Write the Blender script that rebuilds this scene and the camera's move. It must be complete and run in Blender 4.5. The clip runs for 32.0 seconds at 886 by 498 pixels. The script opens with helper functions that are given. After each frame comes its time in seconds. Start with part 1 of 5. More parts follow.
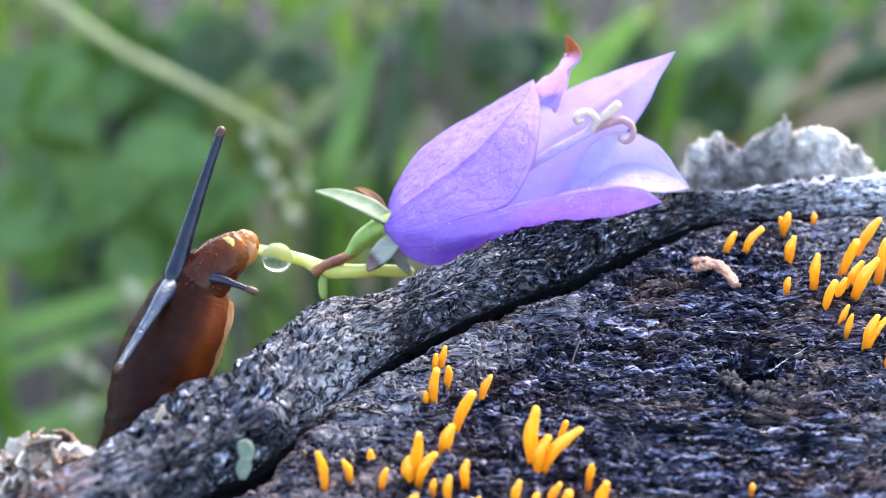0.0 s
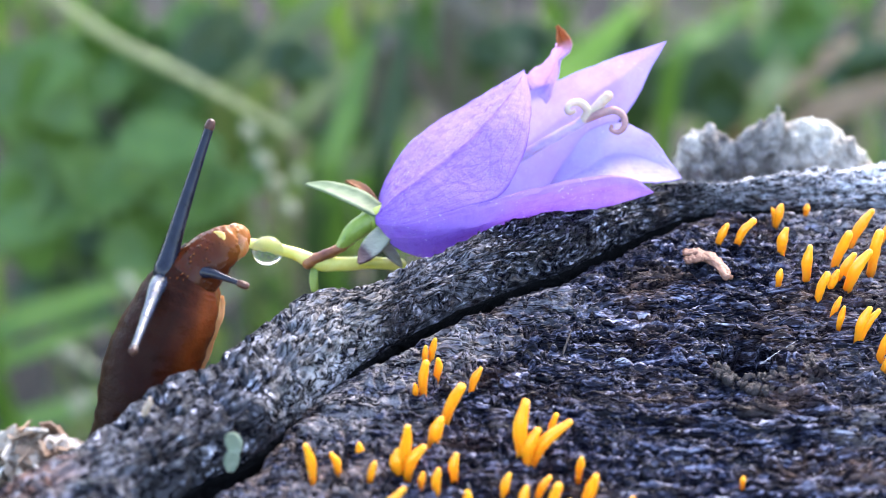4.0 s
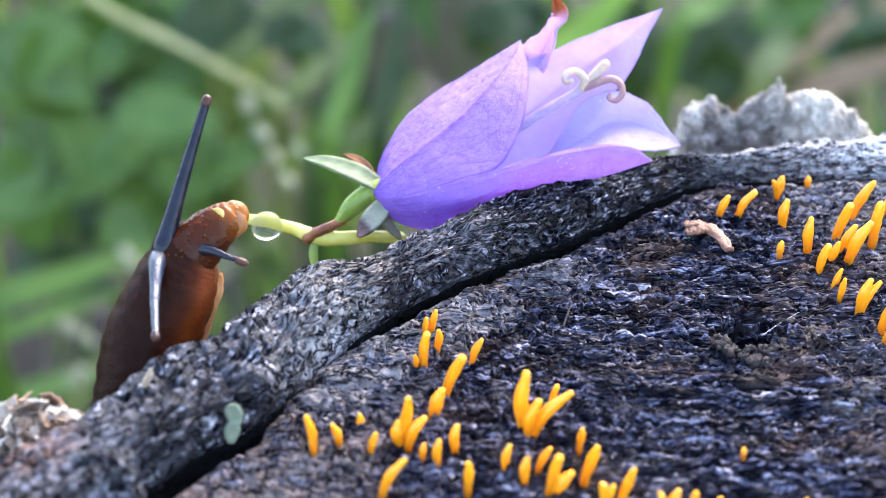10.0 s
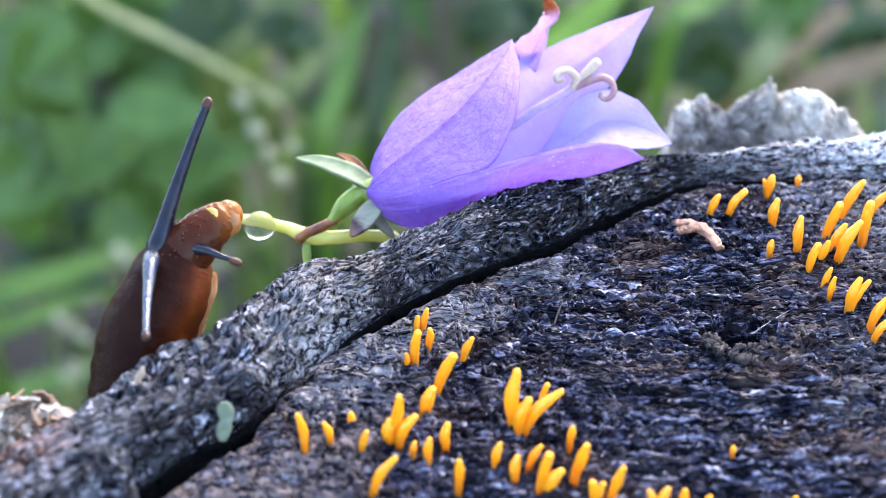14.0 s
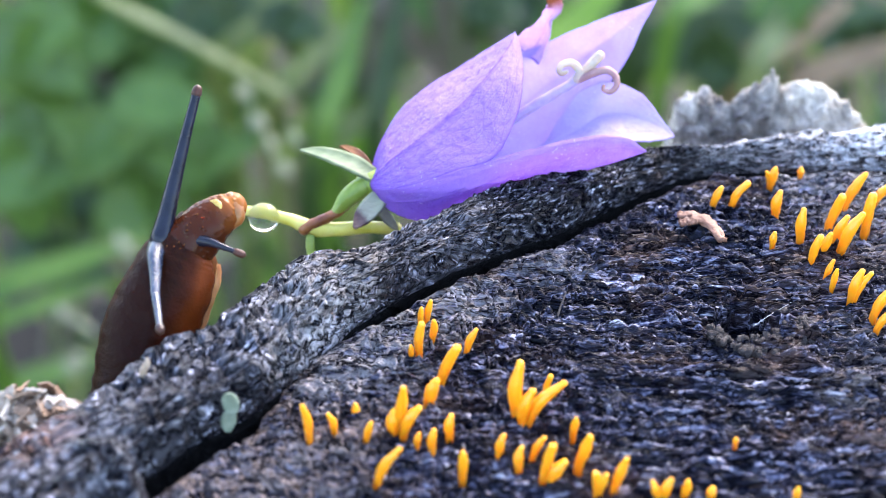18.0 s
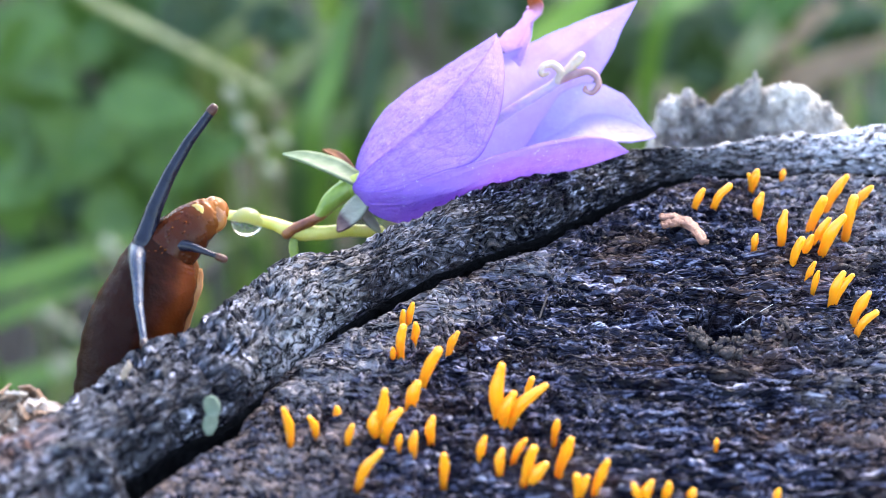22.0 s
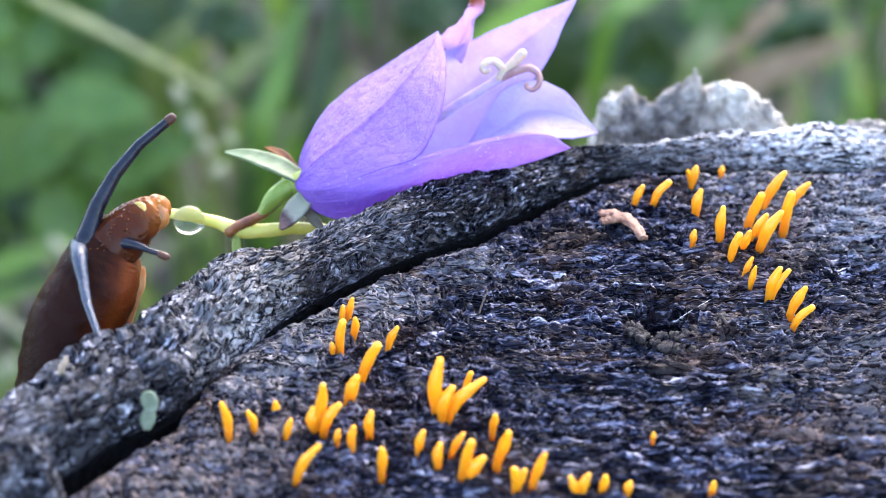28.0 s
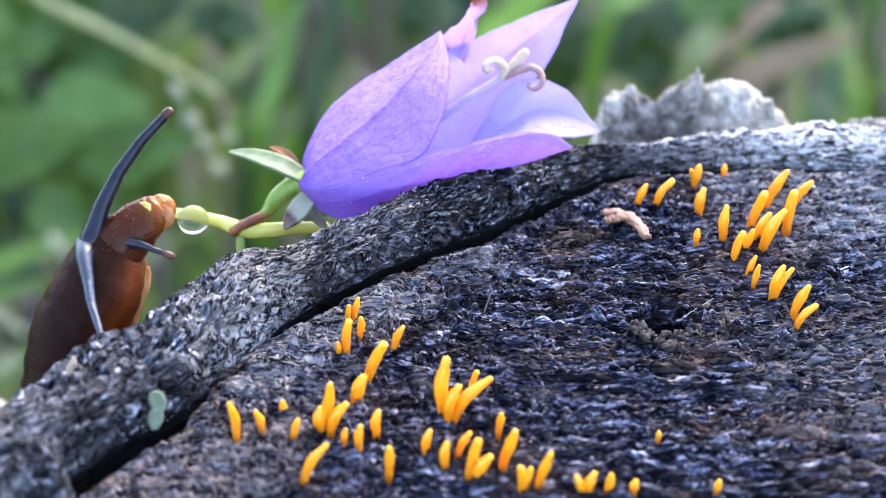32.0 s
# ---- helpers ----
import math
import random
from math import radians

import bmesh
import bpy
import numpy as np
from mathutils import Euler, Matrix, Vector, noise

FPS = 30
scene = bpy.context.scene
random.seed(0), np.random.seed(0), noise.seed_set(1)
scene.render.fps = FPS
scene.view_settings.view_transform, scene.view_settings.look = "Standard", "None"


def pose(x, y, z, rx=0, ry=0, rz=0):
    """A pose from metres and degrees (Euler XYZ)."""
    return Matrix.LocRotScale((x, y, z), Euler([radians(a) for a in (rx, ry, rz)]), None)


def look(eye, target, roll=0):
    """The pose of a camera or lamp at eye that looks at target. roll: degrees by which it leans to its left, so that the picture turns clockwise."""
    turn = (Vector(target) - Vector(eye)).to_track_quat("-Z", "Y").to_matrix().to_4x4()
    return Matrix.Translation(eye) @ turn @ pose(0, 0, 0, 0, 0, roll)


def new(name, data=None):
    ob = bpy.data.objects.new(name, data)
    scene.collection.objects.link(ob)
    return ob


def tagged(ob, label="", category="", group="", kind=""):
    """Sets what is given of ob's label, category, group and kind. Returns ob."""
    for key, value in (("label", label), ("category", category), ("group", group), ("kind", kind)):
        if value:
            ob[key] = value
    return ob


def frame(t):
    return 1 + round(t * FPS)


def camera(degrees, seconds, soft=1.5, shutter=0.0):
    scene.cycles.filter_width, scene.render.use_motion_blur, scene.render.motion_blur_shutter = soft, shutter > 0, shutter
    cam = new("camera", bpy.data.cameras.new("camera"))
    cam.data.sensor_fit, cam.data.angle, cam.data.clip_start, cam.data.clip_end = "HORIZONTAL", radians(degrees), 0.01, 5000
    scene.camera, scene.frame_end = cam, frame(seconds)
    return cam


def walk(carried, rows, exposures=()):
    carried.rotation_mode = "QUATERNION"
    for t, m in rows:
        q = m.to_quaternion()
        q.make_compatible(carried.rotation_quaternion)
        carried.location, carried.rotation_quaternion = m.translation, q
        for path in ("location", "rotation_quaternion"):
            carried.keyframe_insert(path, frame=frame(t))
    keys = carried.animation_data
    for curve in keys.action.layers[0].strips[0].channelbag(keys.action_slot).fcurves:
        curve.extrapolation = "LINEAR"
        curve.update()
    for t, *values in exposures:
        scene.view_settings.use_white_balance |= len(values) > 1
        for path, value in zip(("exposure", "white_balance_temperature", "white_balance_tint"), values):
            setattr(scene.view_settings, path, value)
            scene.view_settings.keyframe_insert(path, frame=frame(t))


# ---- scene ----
cam = camera(30, 32.0, soft=0.5)
cam.data.dof.use_dof = True
cam.data.dof.focus_distance = 0.162
cam.data.dof.aperture_fstop = 25.0
walk(cam, [
    (0, look((-0.00095, -0.14151, 0.09206), (-0.00176, 0.00170, 0.00423), -0.28)),
    (0.5, look((-0.00083, -0.14142, 0.09198), (-0.00189, 0.00198, 0.00447), -0.38)),
    (1, look((-0.00072, -0.14133, 0.09190), (-0.00172, 0.00193, 0.00415), -0.33)),
    (1.5, look((-0.00060, -0.14123, 0.09182), (-0.00172, 0.00193, 0.00391), -0.37)),
    (2, look((-0.00048, -0.14114, 0.09174), (-0.00144, 0.00219, 0.00410), -0.33)),
    (2.5, look((-0.00037, -0.14105, 0.09166), (-0.00130, 0.00225, 0.00396), -0.30)),
    (3, look((-0.00025, -0.14095, 0.09158), (-0.00103, 0.00239, 0.00396), -0.27)),
    (3.5, look((-0.00013, -0.14086, 0.09149), (-0.00088, 0.00223, 0.00346), -0.27)),
    (5.5, look((-0.00026, -0.14067, 0.09155), (-0.00052, 0.00168, 0.00234), -0.15)),
    (6, look((-0.00029, -0.14063, 0.09157), (-0.00075, 0.00156, 0.00209), -0.19)),
    (6.5, look((-0.00033, -0.14062, 0.09147), (-0.00123, 0.00159, 0.00204), -0.31)),
    (7, look((-0.00036, -0.14061, 0.09138), (-0.00141, 0.00172, 0.00214), -0.34)),
    (7.5, look((-0.00039, -0.14061, 0.09129), (-0.00120, 0.00165, 0.00192), -0.25)),
    (8, look((-0.00043, -0.14060, 0.09119), (-0.00091, 0.00170, 0.00190), -0.15)),
    (8.5, look((-0.00046, -0.14060, 0.09110), (-0.00106, 0.00145, 0.00141), -0.22)),
    (9, look((-0.00050, -0.14059, 0.09101), (-0.00098, 0.00110, 0.00075), -0.13)),
    (9.5, look((-0.00044, -0.14063, 0.09107), (-0.00094, 0.00077, 0.00034), -0.13)),
    (10, look((-0.00037, -0.14066, 0.09113), (-0.00085, 0.00076, 0.00044), -0.17)),
    (10.5, look((-0.00031, -0.14070, 0.09119), (-0.00100, 0.00049, 0.00014), -0.22)),
    (11, look((-0.00025, -0.14074, 0.09125), (-0.00114, 0.00036, 0.00007), -0.26)),
    (11.5, look((-0.00018, -0.14077, 0.09131), (-0.00108, 0.00033, 0.00014), -0.26)),
    (12, look((-0.00012, -0.14081, 0.09137), (-0.00106, 0.00020, 0.00005), -0.25)),
    (12.5, look((-0.00006, -0.14084, 0.09143), (-0.00054, 0.00016, 0.00010), -0.12)),
    (13, look((0.00000, -0.14088, 0.09149), (0.00000, 0.00001, -0.00001), -0.00)),
    (13.5, look((-0.00005, -0.14096, 0.09155), (0.00013, 0.00018, 0.00041), 0.03)),
    (14, look((-0.00010, -0.14103, 0.09160), (0.00002, 0.00020, 0.00061), 0.01)),
    (14.5, look((-0.00015, -0.14110, 0.09166), (0.00021, 0.00027, 0.00089), 0.06)),
    (16.5, look((-0.00035, -0.14140, 0.09187), (-0.00063, 0.00005, 0.00123), -0.12)),
    (17, look((-0.00040, -0.14148, 0.09193), (-0.00064, -0.00035, 0.00078), -0.11)),
    (17.5, look((-0.00033, -0.14145, 0.09194), (-0.00047, -0.00045, 0.00060), -0.08)),
    (18, look((-0.00027, -0.14142, 0.09195), (-0.00035, -0.00069, 0.00019), -0.03)),
    (18.5, look((-0.00021, -0.14139, 0.09196), (-0.00036, -0.00059, 0.00031), -0.07)),
    (19, look((-0.00014, -0.14135, 0.09198), (-0.00027, -0.00050, 0.00041), -0.07)),
    (19.5, look((-0.00008, -0.14132, 0.09199), (-0.00001, -0.00032, 0.00065), -0.02)),
    (20, look((-0.00002, -0.14129, 0.09200), (0.00012, -0.00025, 0.00072), -0.05)),
    (20.5, look((0.00004, -0.14126, 0.09201), (0.00046, -0.00019, 0.00079), 0.02)),
    (21, look((0.00011, -0.14123, 0.09203), (0.00083, -0.00044, 0.00038), 0.13)),
    (21.5, look((0.00025, -0.14136, 0.09207), (0.00133, -0.00063, 0.00032), 0.22)),
    (22, look((0.00038, -0.14149, 0.09211), (0.00145, -0.00068, 0.00048), 0.16)),
    (22.5, look((0.00052, -0.14161, 0.09216), (0.00146, -0.00074, 0.00063), 0.13)),
    (23, look((0.00066, -0.14174, 0.09220), (0.00174, -0.00070, 0.00093), 0.15)),
    (23.5, look((0.00080, -0.14187, 0.09225), (0.00188, -0.00094, 0.00080), 0.12)),
    (24, look((0.00094, -0.14200, 0.09229), (0.00228, -0.00107, 0.00084), 0.19)),
    (24.5, look((0.00107, -0.14212, 0.09233), (0.00250, -0.00114, 0.00097), 0.21)),
    (25, look((0.00121, -0.14225, 0.09238), (0.00277, -0.00124, 0.00106), 0.24)),
    (25.5, look((0.00135, -0.14238, 0.09242), (0.00325, -0.00121, 0.00135), 0.34)),
    (27.5, look((0.00146, -0.14218, 0.09194), (0.00700, -0.00101, 0.00103), 1.20)),
    (28, look((0.00149, -0.14213, 0.09182), (0.00749, -0.00132, 0.00038), 1.26)),
    (28.5, look((0.00139, -0.14217, 0.09191), (0.00747, -0.00150, 0.00027), 1.26)),
    (29, look((0.00128, -0.14222, 0.09200), (0.00744, -0.00149, 0.00044), 1.21)),
    (29.5, look((0.00117, -0.14227, 0.09208), (0.00748, -0.00152, 0.00056), 1.24)),
    (30, look((0.00107, -0.14231, 0.09217), (0.00763, -0.00160, 0.00062), 1.30)),
    (30.5, look((0.00096, -0.14236, 0.09226), (0.00747, -0.00173, 0.00058), 1.25)),
    (31, look((0.00085, -0.14240, 0.09235), (0.00704, -0.00175, 0.00069), 1.19)),
    (31.5, look((0.00075, -0.14245, 0.09244), (0.00693, -0.00182, 0.00074), 1.18)),
    (32, look((0.00064, -0.14249, 0.09253), (0.00699, -0.00195, 0.00071), 1.22)),
], [(0, 3.04, 6600, 15), (5.5, 3.04, 6650, 15), (8, 3.04, 6900, 15), (10, 3.04, 6780, 15), (13, 3.04, 6520, 15), (17, 3.04, 6600, 15), (32, 3.04, 6600, 15)])

# ---- light ----
world = bpy.data.worlds.new("sky")
scene.world = world
world.use_nodes = True
wn = world.node_tree.nodes
sky = wn.new("ShaderNodeTexSky")
sky.sky_type = "NISHITA"
sky.sun_disc = False
sky.sun_elevation = radians(44.5)
sky.sun_rotation = radians(27.6)
wn["Background"].inputs["Strength"].default_value = 0.15
world.node_tree.links.new(sky.outputs[0], wn["Background"].inputs["Color"])
sun = new("sun", bpy.data.lights.new("sun", "SUN"))
sun.data.energy = 0.95
sun.data.angle = radians(20)
sun.data.color = (1.0, 0.93, 0.82)
sun.matrix_world = look((0.33, 0.63, 0.70), (0, 0, 0))

# ---- materials ----


def shader(name):
    m = bpy.data.materials.new(name)
    m.use_nodes = True
    nt = m.node_tree
    return m, nt, nt.nodes, nt.links, nt.nodes["Principled BSDF"]


def noise_node(nt, scale, detail=6, rough=0.6, stretch=(1, 1, 1), kind="Object", distortion=0.0):
    tc = nt.nodes.new("ShaderNodeTexCoord")
    mp = nt.nodes.new("ShaderNodeMapping")
    mp.inputs["Scale"].default_value = stretch
    n = nt.nodes.new("ShaderNodeTexNoise")
    n.inputs["Scale"].default_value = scale
    n.inputs["Detail"].default_value = detail
    n.inputs["Roughness"].default_value = rough
    n.inputs["Distortion"].default_value = distortion
    nt.links.new(tc.outputs[kind], mp.inputs[0])
    nt.links.new(mp.outputs[0], n.inputs["Vector"])
    return n


def ramp_node(nt, src, stops):
    r = nt.nodes.new("ShaderNodeValToRGB")
    el = r.color_ramp.elements
    while len(el) < len(stops):
        el.new(0.5)
    for e, (p, c) in zip(el, stops):
        e.position = p
        e.color = (*c, 1)
    nt.links.new(src, r.inputs[0])
    return r


def mix_node(nt, fac, a, b, mode="MIX"):
    m = nt.nodes.new("ShaderNodeMix")
    m.data_type = "RGBA"
    m.blend_type = mode
    for sock, v in ((m.inputs[0], fac), (m.inputs[6], a), (m.inputs[7], b)):
        if hasattr(v, "links"):
            nt.links.new(v, sock)
        elif isinstance(v, tuple):
            sock.default_value = (*v, 1)
        else:
            sock.default_value = v
    return m.outputs[2]


def bump_node(nt, bsdf, src, strength, distance):
    b = nt.nodes.new("ShaderNodeBump")
    b.inputs["Strength"].default_value = strength
    b.inputs["Distance"].default_value = distance
    nt.links.new(src, b.inputs["Height"])
    nt.links.new(b.outputs[0], bsdf.inputs["Normal"])
    return b


def simple(name, low, high, scale, rough=0.6, bump=0.3, depth=0.0003, stretch=(1, 1, 1), coat=0.0, sss=0.0, spec=0.5, depth_sss=0.0012):
    m, nt, nodes, links, b = shader(name)
    n = noise_node(nt, scale, 5, 0.6, stretch)
    r = ramp_node(nt, n.outputs[0], [(0.3, low), (0.7, high)])
    links.new(r.outputs[0], b.inputs["Base Color"])
    b.inputs["Roughness"].default_value = rough
    b.inputs["Specular IOR Level"].default_value = spec
    b.inputs["Coat Weight"].default_value = coat
    b.inputs["Coat Roughness"].default_value = 0.08
    if sss:
        b.inputs["Subsurface Weight"].default_value = sss
        b.inputs["Subsurface Radius"].default_value = (1.0, 0.35, 0.12)
        b.inputs["Subsurface Scale"].default_value = depth_sss
    n2 = noise_node(nt, scale * 5, 4, 0.6, stretch)
    bump_node(nt, b, n2.outputs[0], bump, depth)
    return m


def leafy(name, low, high, scale, trans=0.35, rough=0.45, stretch=(1, 1, 1)):
    """Thin plant tissue: reflects and lets light through."""
    m, nt, nodes, links, b = shader(name)
    n = noise_node(nt, scale, 4, 0.6, stretch)
    r = ramp_node(nt, n.outputs[0], [(0.3, low), (0.7, high)])
    links.new(r.outputs[0], b.inputs["Base Color"])
    b.inputs["Roughness"].default_value = rough
    t = nodes.new("ShaderNodeBsdfTranslucent")
    links.new(r.outputs[0], t.inputs["Color"])
    mx = nodes.new("ShaderNodeMixShader")
    mx.inputs[0].default_value = trans
    links.new(b.outputs[0], mx.inputs[1])
    links.new(t.outputs[0], mx.inputs[2])
    links.new(mx.outputs[0], nodes["Material Output"].inputs["Surface"])
    return m


def math_node(nt, op, a, b=0.0):
    m = nt.nodes.new("ShaderNodeMath")
    m.operation = op
    for sock, v in ((m.inputs[0], a), (m.inputs[1], b)):
        if hasattr(v, "links"):
            nt.links.new(v, sock)
        else:
            sock.default_value = v
    return m.outputs[0]


def char_material(name, tones, brown, stretch, patches=(), kind="Object", size=1.0, gloss=0.5, curly=1.0, relief=0.0006, sooty=0.4, steps=(0.41, 0.52, 0.605, 0.70)):
    """Charred wood: black fibres with a damp gloss, glints painted by the pale tones, brown unburnt places, bleached
    patches.
    """
    m, nt, nodes, links, b = shader(name)
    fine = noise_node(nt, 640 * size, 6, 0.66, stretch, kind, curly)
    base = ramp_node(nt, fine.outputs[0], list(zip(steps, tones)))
    where = ramp_node(nt, noise_node(nt, 110, 5, 0.65, (0.7, 1.2, 1), "Object", 0.5).outputs[0], [(0.50, (0, 0, 0)), (0.64, (1, 1, 1))])
    col = mix_node(nt, math_node(nt, "MULTIPLY", where.outputs[0], 0.7), base.outputs[0], mix_node(nt, fine.outputs[0], (brown[0] * 0.25, brown[1] * 0.22, brown[2] * 0.2), (brown[0] * 2, brown[1] * 2, brown[2] * 2)))
    ash = ramp_node(nt, noise_node(nt, 2600 * size, 3, 0.6, stretch, kind).outputs[0], [(0.62, (0, 0, 0)), (0.70, (1, 1, 1))])
    spread = ramp_node(nt, noise_node(nt, 240, 4, 0.6).outputs[0], [(0.42, (0, 0, 0)), (0.62, (1, 1, 1))])
    col = mix_node(nt, math_node(nt, "MULTIPLY", ash.outputs[0], spread.outputs[0]), col, (0.30, 0.27, 0.25))
    burnt = ramp_node(nt, noise_node(nt, 150, 6, 0.66, (0.8, 1.3, 1), "Object", 0.8).outputs[0], [(0.47, (sooty,) * 3), (0.57, (0, 0, 0))])
    col = mix_node(nt, burnt.outputs[0], col, tones[0])
    # weathered, bleached and darkened places, some painting a sky-lit top: centre, reach, colour
    for (cx, cy, cz), reach, tone in patches:
        tc = nodes.new("ShaderNodeTexCoord")
        vd = nodes.new("ShaderNodeVectorMath")
        vd.operation = "DISTANCE"
        links.new(tc.outputs["Object"], vd.inputs[0])
        vd.inputs[1].default_value = (cx * 0.001, cy * 0.001, cz * 0.001)
        mr = nodes.new("ShaderNodeMapRange")
        mr.inputs["From Min"].default_value = reach * 0.001
        mr.inputs["From Max"].default_value = reach * 0.0003
        links.new(vd.outputs["Value"], mr.inputs["Value"])
        rag = ramp_node(nt, noise_node(nt, 480 * size, 7, 0.75, stretch, kind, curly).outputs[0], [(0.44, (0, 0, 0)), (0.58, (1, 1, 1))])
        col = mix_node(nt, math_node(nt, "MULTIPLY", mr.outputs[0], rag.outputs[0]), col, tone)
    # crevice shade painted dark between the strands, with the gloss cut there too
    cn = noise_node(nt, 540 * size, 3, 0.55, stretch, kind, 0.8 * curly)
    crease = ramp_node(nt, math_node(nt, "ABSOLUTE", math_node(nt, "SUBTRACT", cn.outputs[0], 0.5)), [(0.010, (0, 0, 0)), (0.062, (1, 1, 1))])
    torn = ramp_node(nt, noise_node(nt, 300 * size, 5, 0.65, stretch, kind, curly).outputs[0], [(0.40, (0.35,) * 3), (0.55, (0.97,) * 3)])
    col = mix_node(nt, math_node(nt, "MULTIPLY", math_node(nt, "SUBTRACT", 1.0, crease.outputs[0]), torn.outputs[0]), col, tones[0])
    links.new(col, b.inputs["Base Color"])
    rr = ramp_node(nt, noise_node(nt, 500, 5).outputs[0], [(0.35, (0.3,) * 3), (0.7, (0.55,) * 3)])
    links.new(rr.outputs[0], b.inputs["Roughness"])
    wet = ramp_node(nt, noise_node(nt, 200, 5, 0.65).outputs[0], [(0.36, (gloss * 0.35,) * 3), (0.62, (gloss,) * 3)])
    links.new(mix_node(nt, 1.0, wet.outputs[0], crease.outputs[0], "MULTIPLY"), b.inputs["Specular IOR Level"])
    rel = noise_node(nt, 1600 * size, 5, 0.62, stretch, kind, 0.5)
    bump_node(nt, b, mix_node(nt, 0.35, rel.outputs[0], crease.outputs[0]), 1.0, relief)
    return m


GREY = (0.36, 0.345, 0.35)
TAN = (0.30, 0.235, 0.21)
# the two brightest tones paint bluish sky glints onto the black fibres
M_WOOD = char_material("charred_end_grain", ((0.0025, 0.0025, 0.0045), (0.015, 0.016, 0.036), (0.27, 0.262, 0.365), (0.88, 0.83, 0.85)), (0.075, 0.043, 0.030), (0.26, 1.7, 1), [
    ((50, 10, 0), 16, GREY), ((40, 13, 0), 6, GREY), ((-14, -36, 0), 10, TAN), ((-20, -36, 0), 9, TAN), ((-12, -28, 0), 9, TAN), ((-9, -20, 0), 9, (0.36, 0.33, 0.32)), ((-3, -12, 0), 7, (0.36, 0.33, 0.31)), ((2, -8.5, 0), 6, (0.32, 0.29, 0.28)),
    ((10, -3, 0), 6, (0.19, 0.18, 0.19)), ((40, -31, 0), 7, (0.22, 0.14, 0.11)), ((36, -24, 0), 4, (0.26, 0.20, 0.16)), ((48, -22, 0), 15, (0.20, 0.17, 0.165))], size=1.45, gloss=0.24, relief=0.0006)
# bark: mostly black, its bright tones are thin glints put into the colour
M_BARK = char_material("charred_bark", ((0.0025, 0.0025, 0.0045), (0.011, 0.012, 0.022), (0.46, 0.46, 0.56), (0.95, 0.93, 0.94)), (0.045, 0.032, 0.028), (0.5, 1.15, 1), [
    # entries with x above 40 paint the sky-lit bark top pale
    ((-26, -31, 5), 10, (0.06, 0.06, 0.07)), ((-20, -24, 5), 8, (0.065, 0.065, 0.075)), ((-22, -33, 3), 7, (0.03, 0.03, 0.035)), ((-13, -17, 4), 7, (0.24, 0.235, 0.24)), ((-10, -14.5, 4.5), 6, (0.34, 0.33, 0.33)), ((-8, -16.5, 2.5), 6, (0.46, 0.44, 0.44)), ((-12, -20.5, 2.5), 6, (0.40, 0.38, 0.38)), ((-9.5, -11, 6), 4.5, (0.36, 0.29, 0.24)), ((-3, -3, 5), 9, (0.17, 0.17, 0.20)), ((-31, -38, 4), 6, (0.26, 0.26, 0.29)), ((44, 20, 2), 8, (0.80, 0.80, 0.83)), ((54, 19.5, 2), 9, (0.52, 0.51, 0.52)), ((62, 18, 2), 8, (0.34, 0.33, 0.34)),
    ((53, 21.5, 2), 9, (0.80, 0.79, 0.80)), ((48, 21, 2), 7, (0.80, 0.79, 0.80)), ((62, 19, 2), 8, (0.50, 0.48, 0.48)), ((31, 17, 2), 6, (0.40, 0.40, 0.42)), ((37, 18.5, 2), 6, (0.42, 0.42, 0.44)), ((-34, -36, 4), 5, (0.20, 0.09, 0.05))], "UV", 1.6, 0.34, 1.5, 0.0007, 0.62, (0.44, 0.53, 0.605, 0.68))
M_KNOB = char_material("weathered_bark_knob", ((0.003, 0.003, 0.005), (0.05, 0.05, 0.065), (0.24, 0.24, 0.27), (0.62, 0.60, 0.60)), (0.08, 0.05, 0.04), (0.6, 1.4, 1), gloss=0.4, curly=1.6, relief=0.0009, sooty=0.3)
# charred crack wall, coloured near-black to stand in for its shade
M_CRACKSHADE = simple("crack_wall_shade", (0.003, 0.003, 0.003), (0.014, 0.013, 0.013), 900, 0.8, 0.8, 0.0004, spec=0.1)
M_SIDE = simple("stump_side", (0.03, 0.025, 0.02), (0.12, 0.09, 0.07), 60, 0.8, 0.8, 0.002)
M_LICHEN = simple("grey_lichen", (0.035, 0.026, 0.019), (0.56, 0.49, 0.41), 420, 0.85, 0.9, 0.0008)
M_LICHENPALE = simple("pale_lichen", (0.13, 0.10, 0.07), (0.86, 0.76, 0.62), 300, 0.85, 0.9, 0.0008)
M_FLECK = simple("wood_fleck", (0.06, 0.055, 0.06), (0.26, 0.24, 0.25), 800, 0.7)
def flake_material():
    m, nt, nodes, links, b = shader("pale_bark_crumb")
    geo = nodes.new("ShaderNodeNewGeometry")
    r = ramp_node(nt, geo.outputs["Random Per Island"], [(0.0, (0.08, 0.045, 0.028)), (0.3, (0.28, 0.17, 0.10)), (0.65, (0.50, 0.38, 0.27)), (1.0, (0.86, 0.76, 0.63))])
    n = noise_node(nt, 700, 5)
    col = mix_node(nt, n.outputs[0], r.outputs[0], mix_node(nt, 0.5, r.outputs[0], (0.10, 0.07, 0.05)))
    links.new(col, b.inputs["Base Color"])
    b.inputs["Roughness"].default_value = 0.8
    bump_node(nt, b, noise_node(nt, 1800, 4).outputs[0], 0.8, 0.0005)
    return m


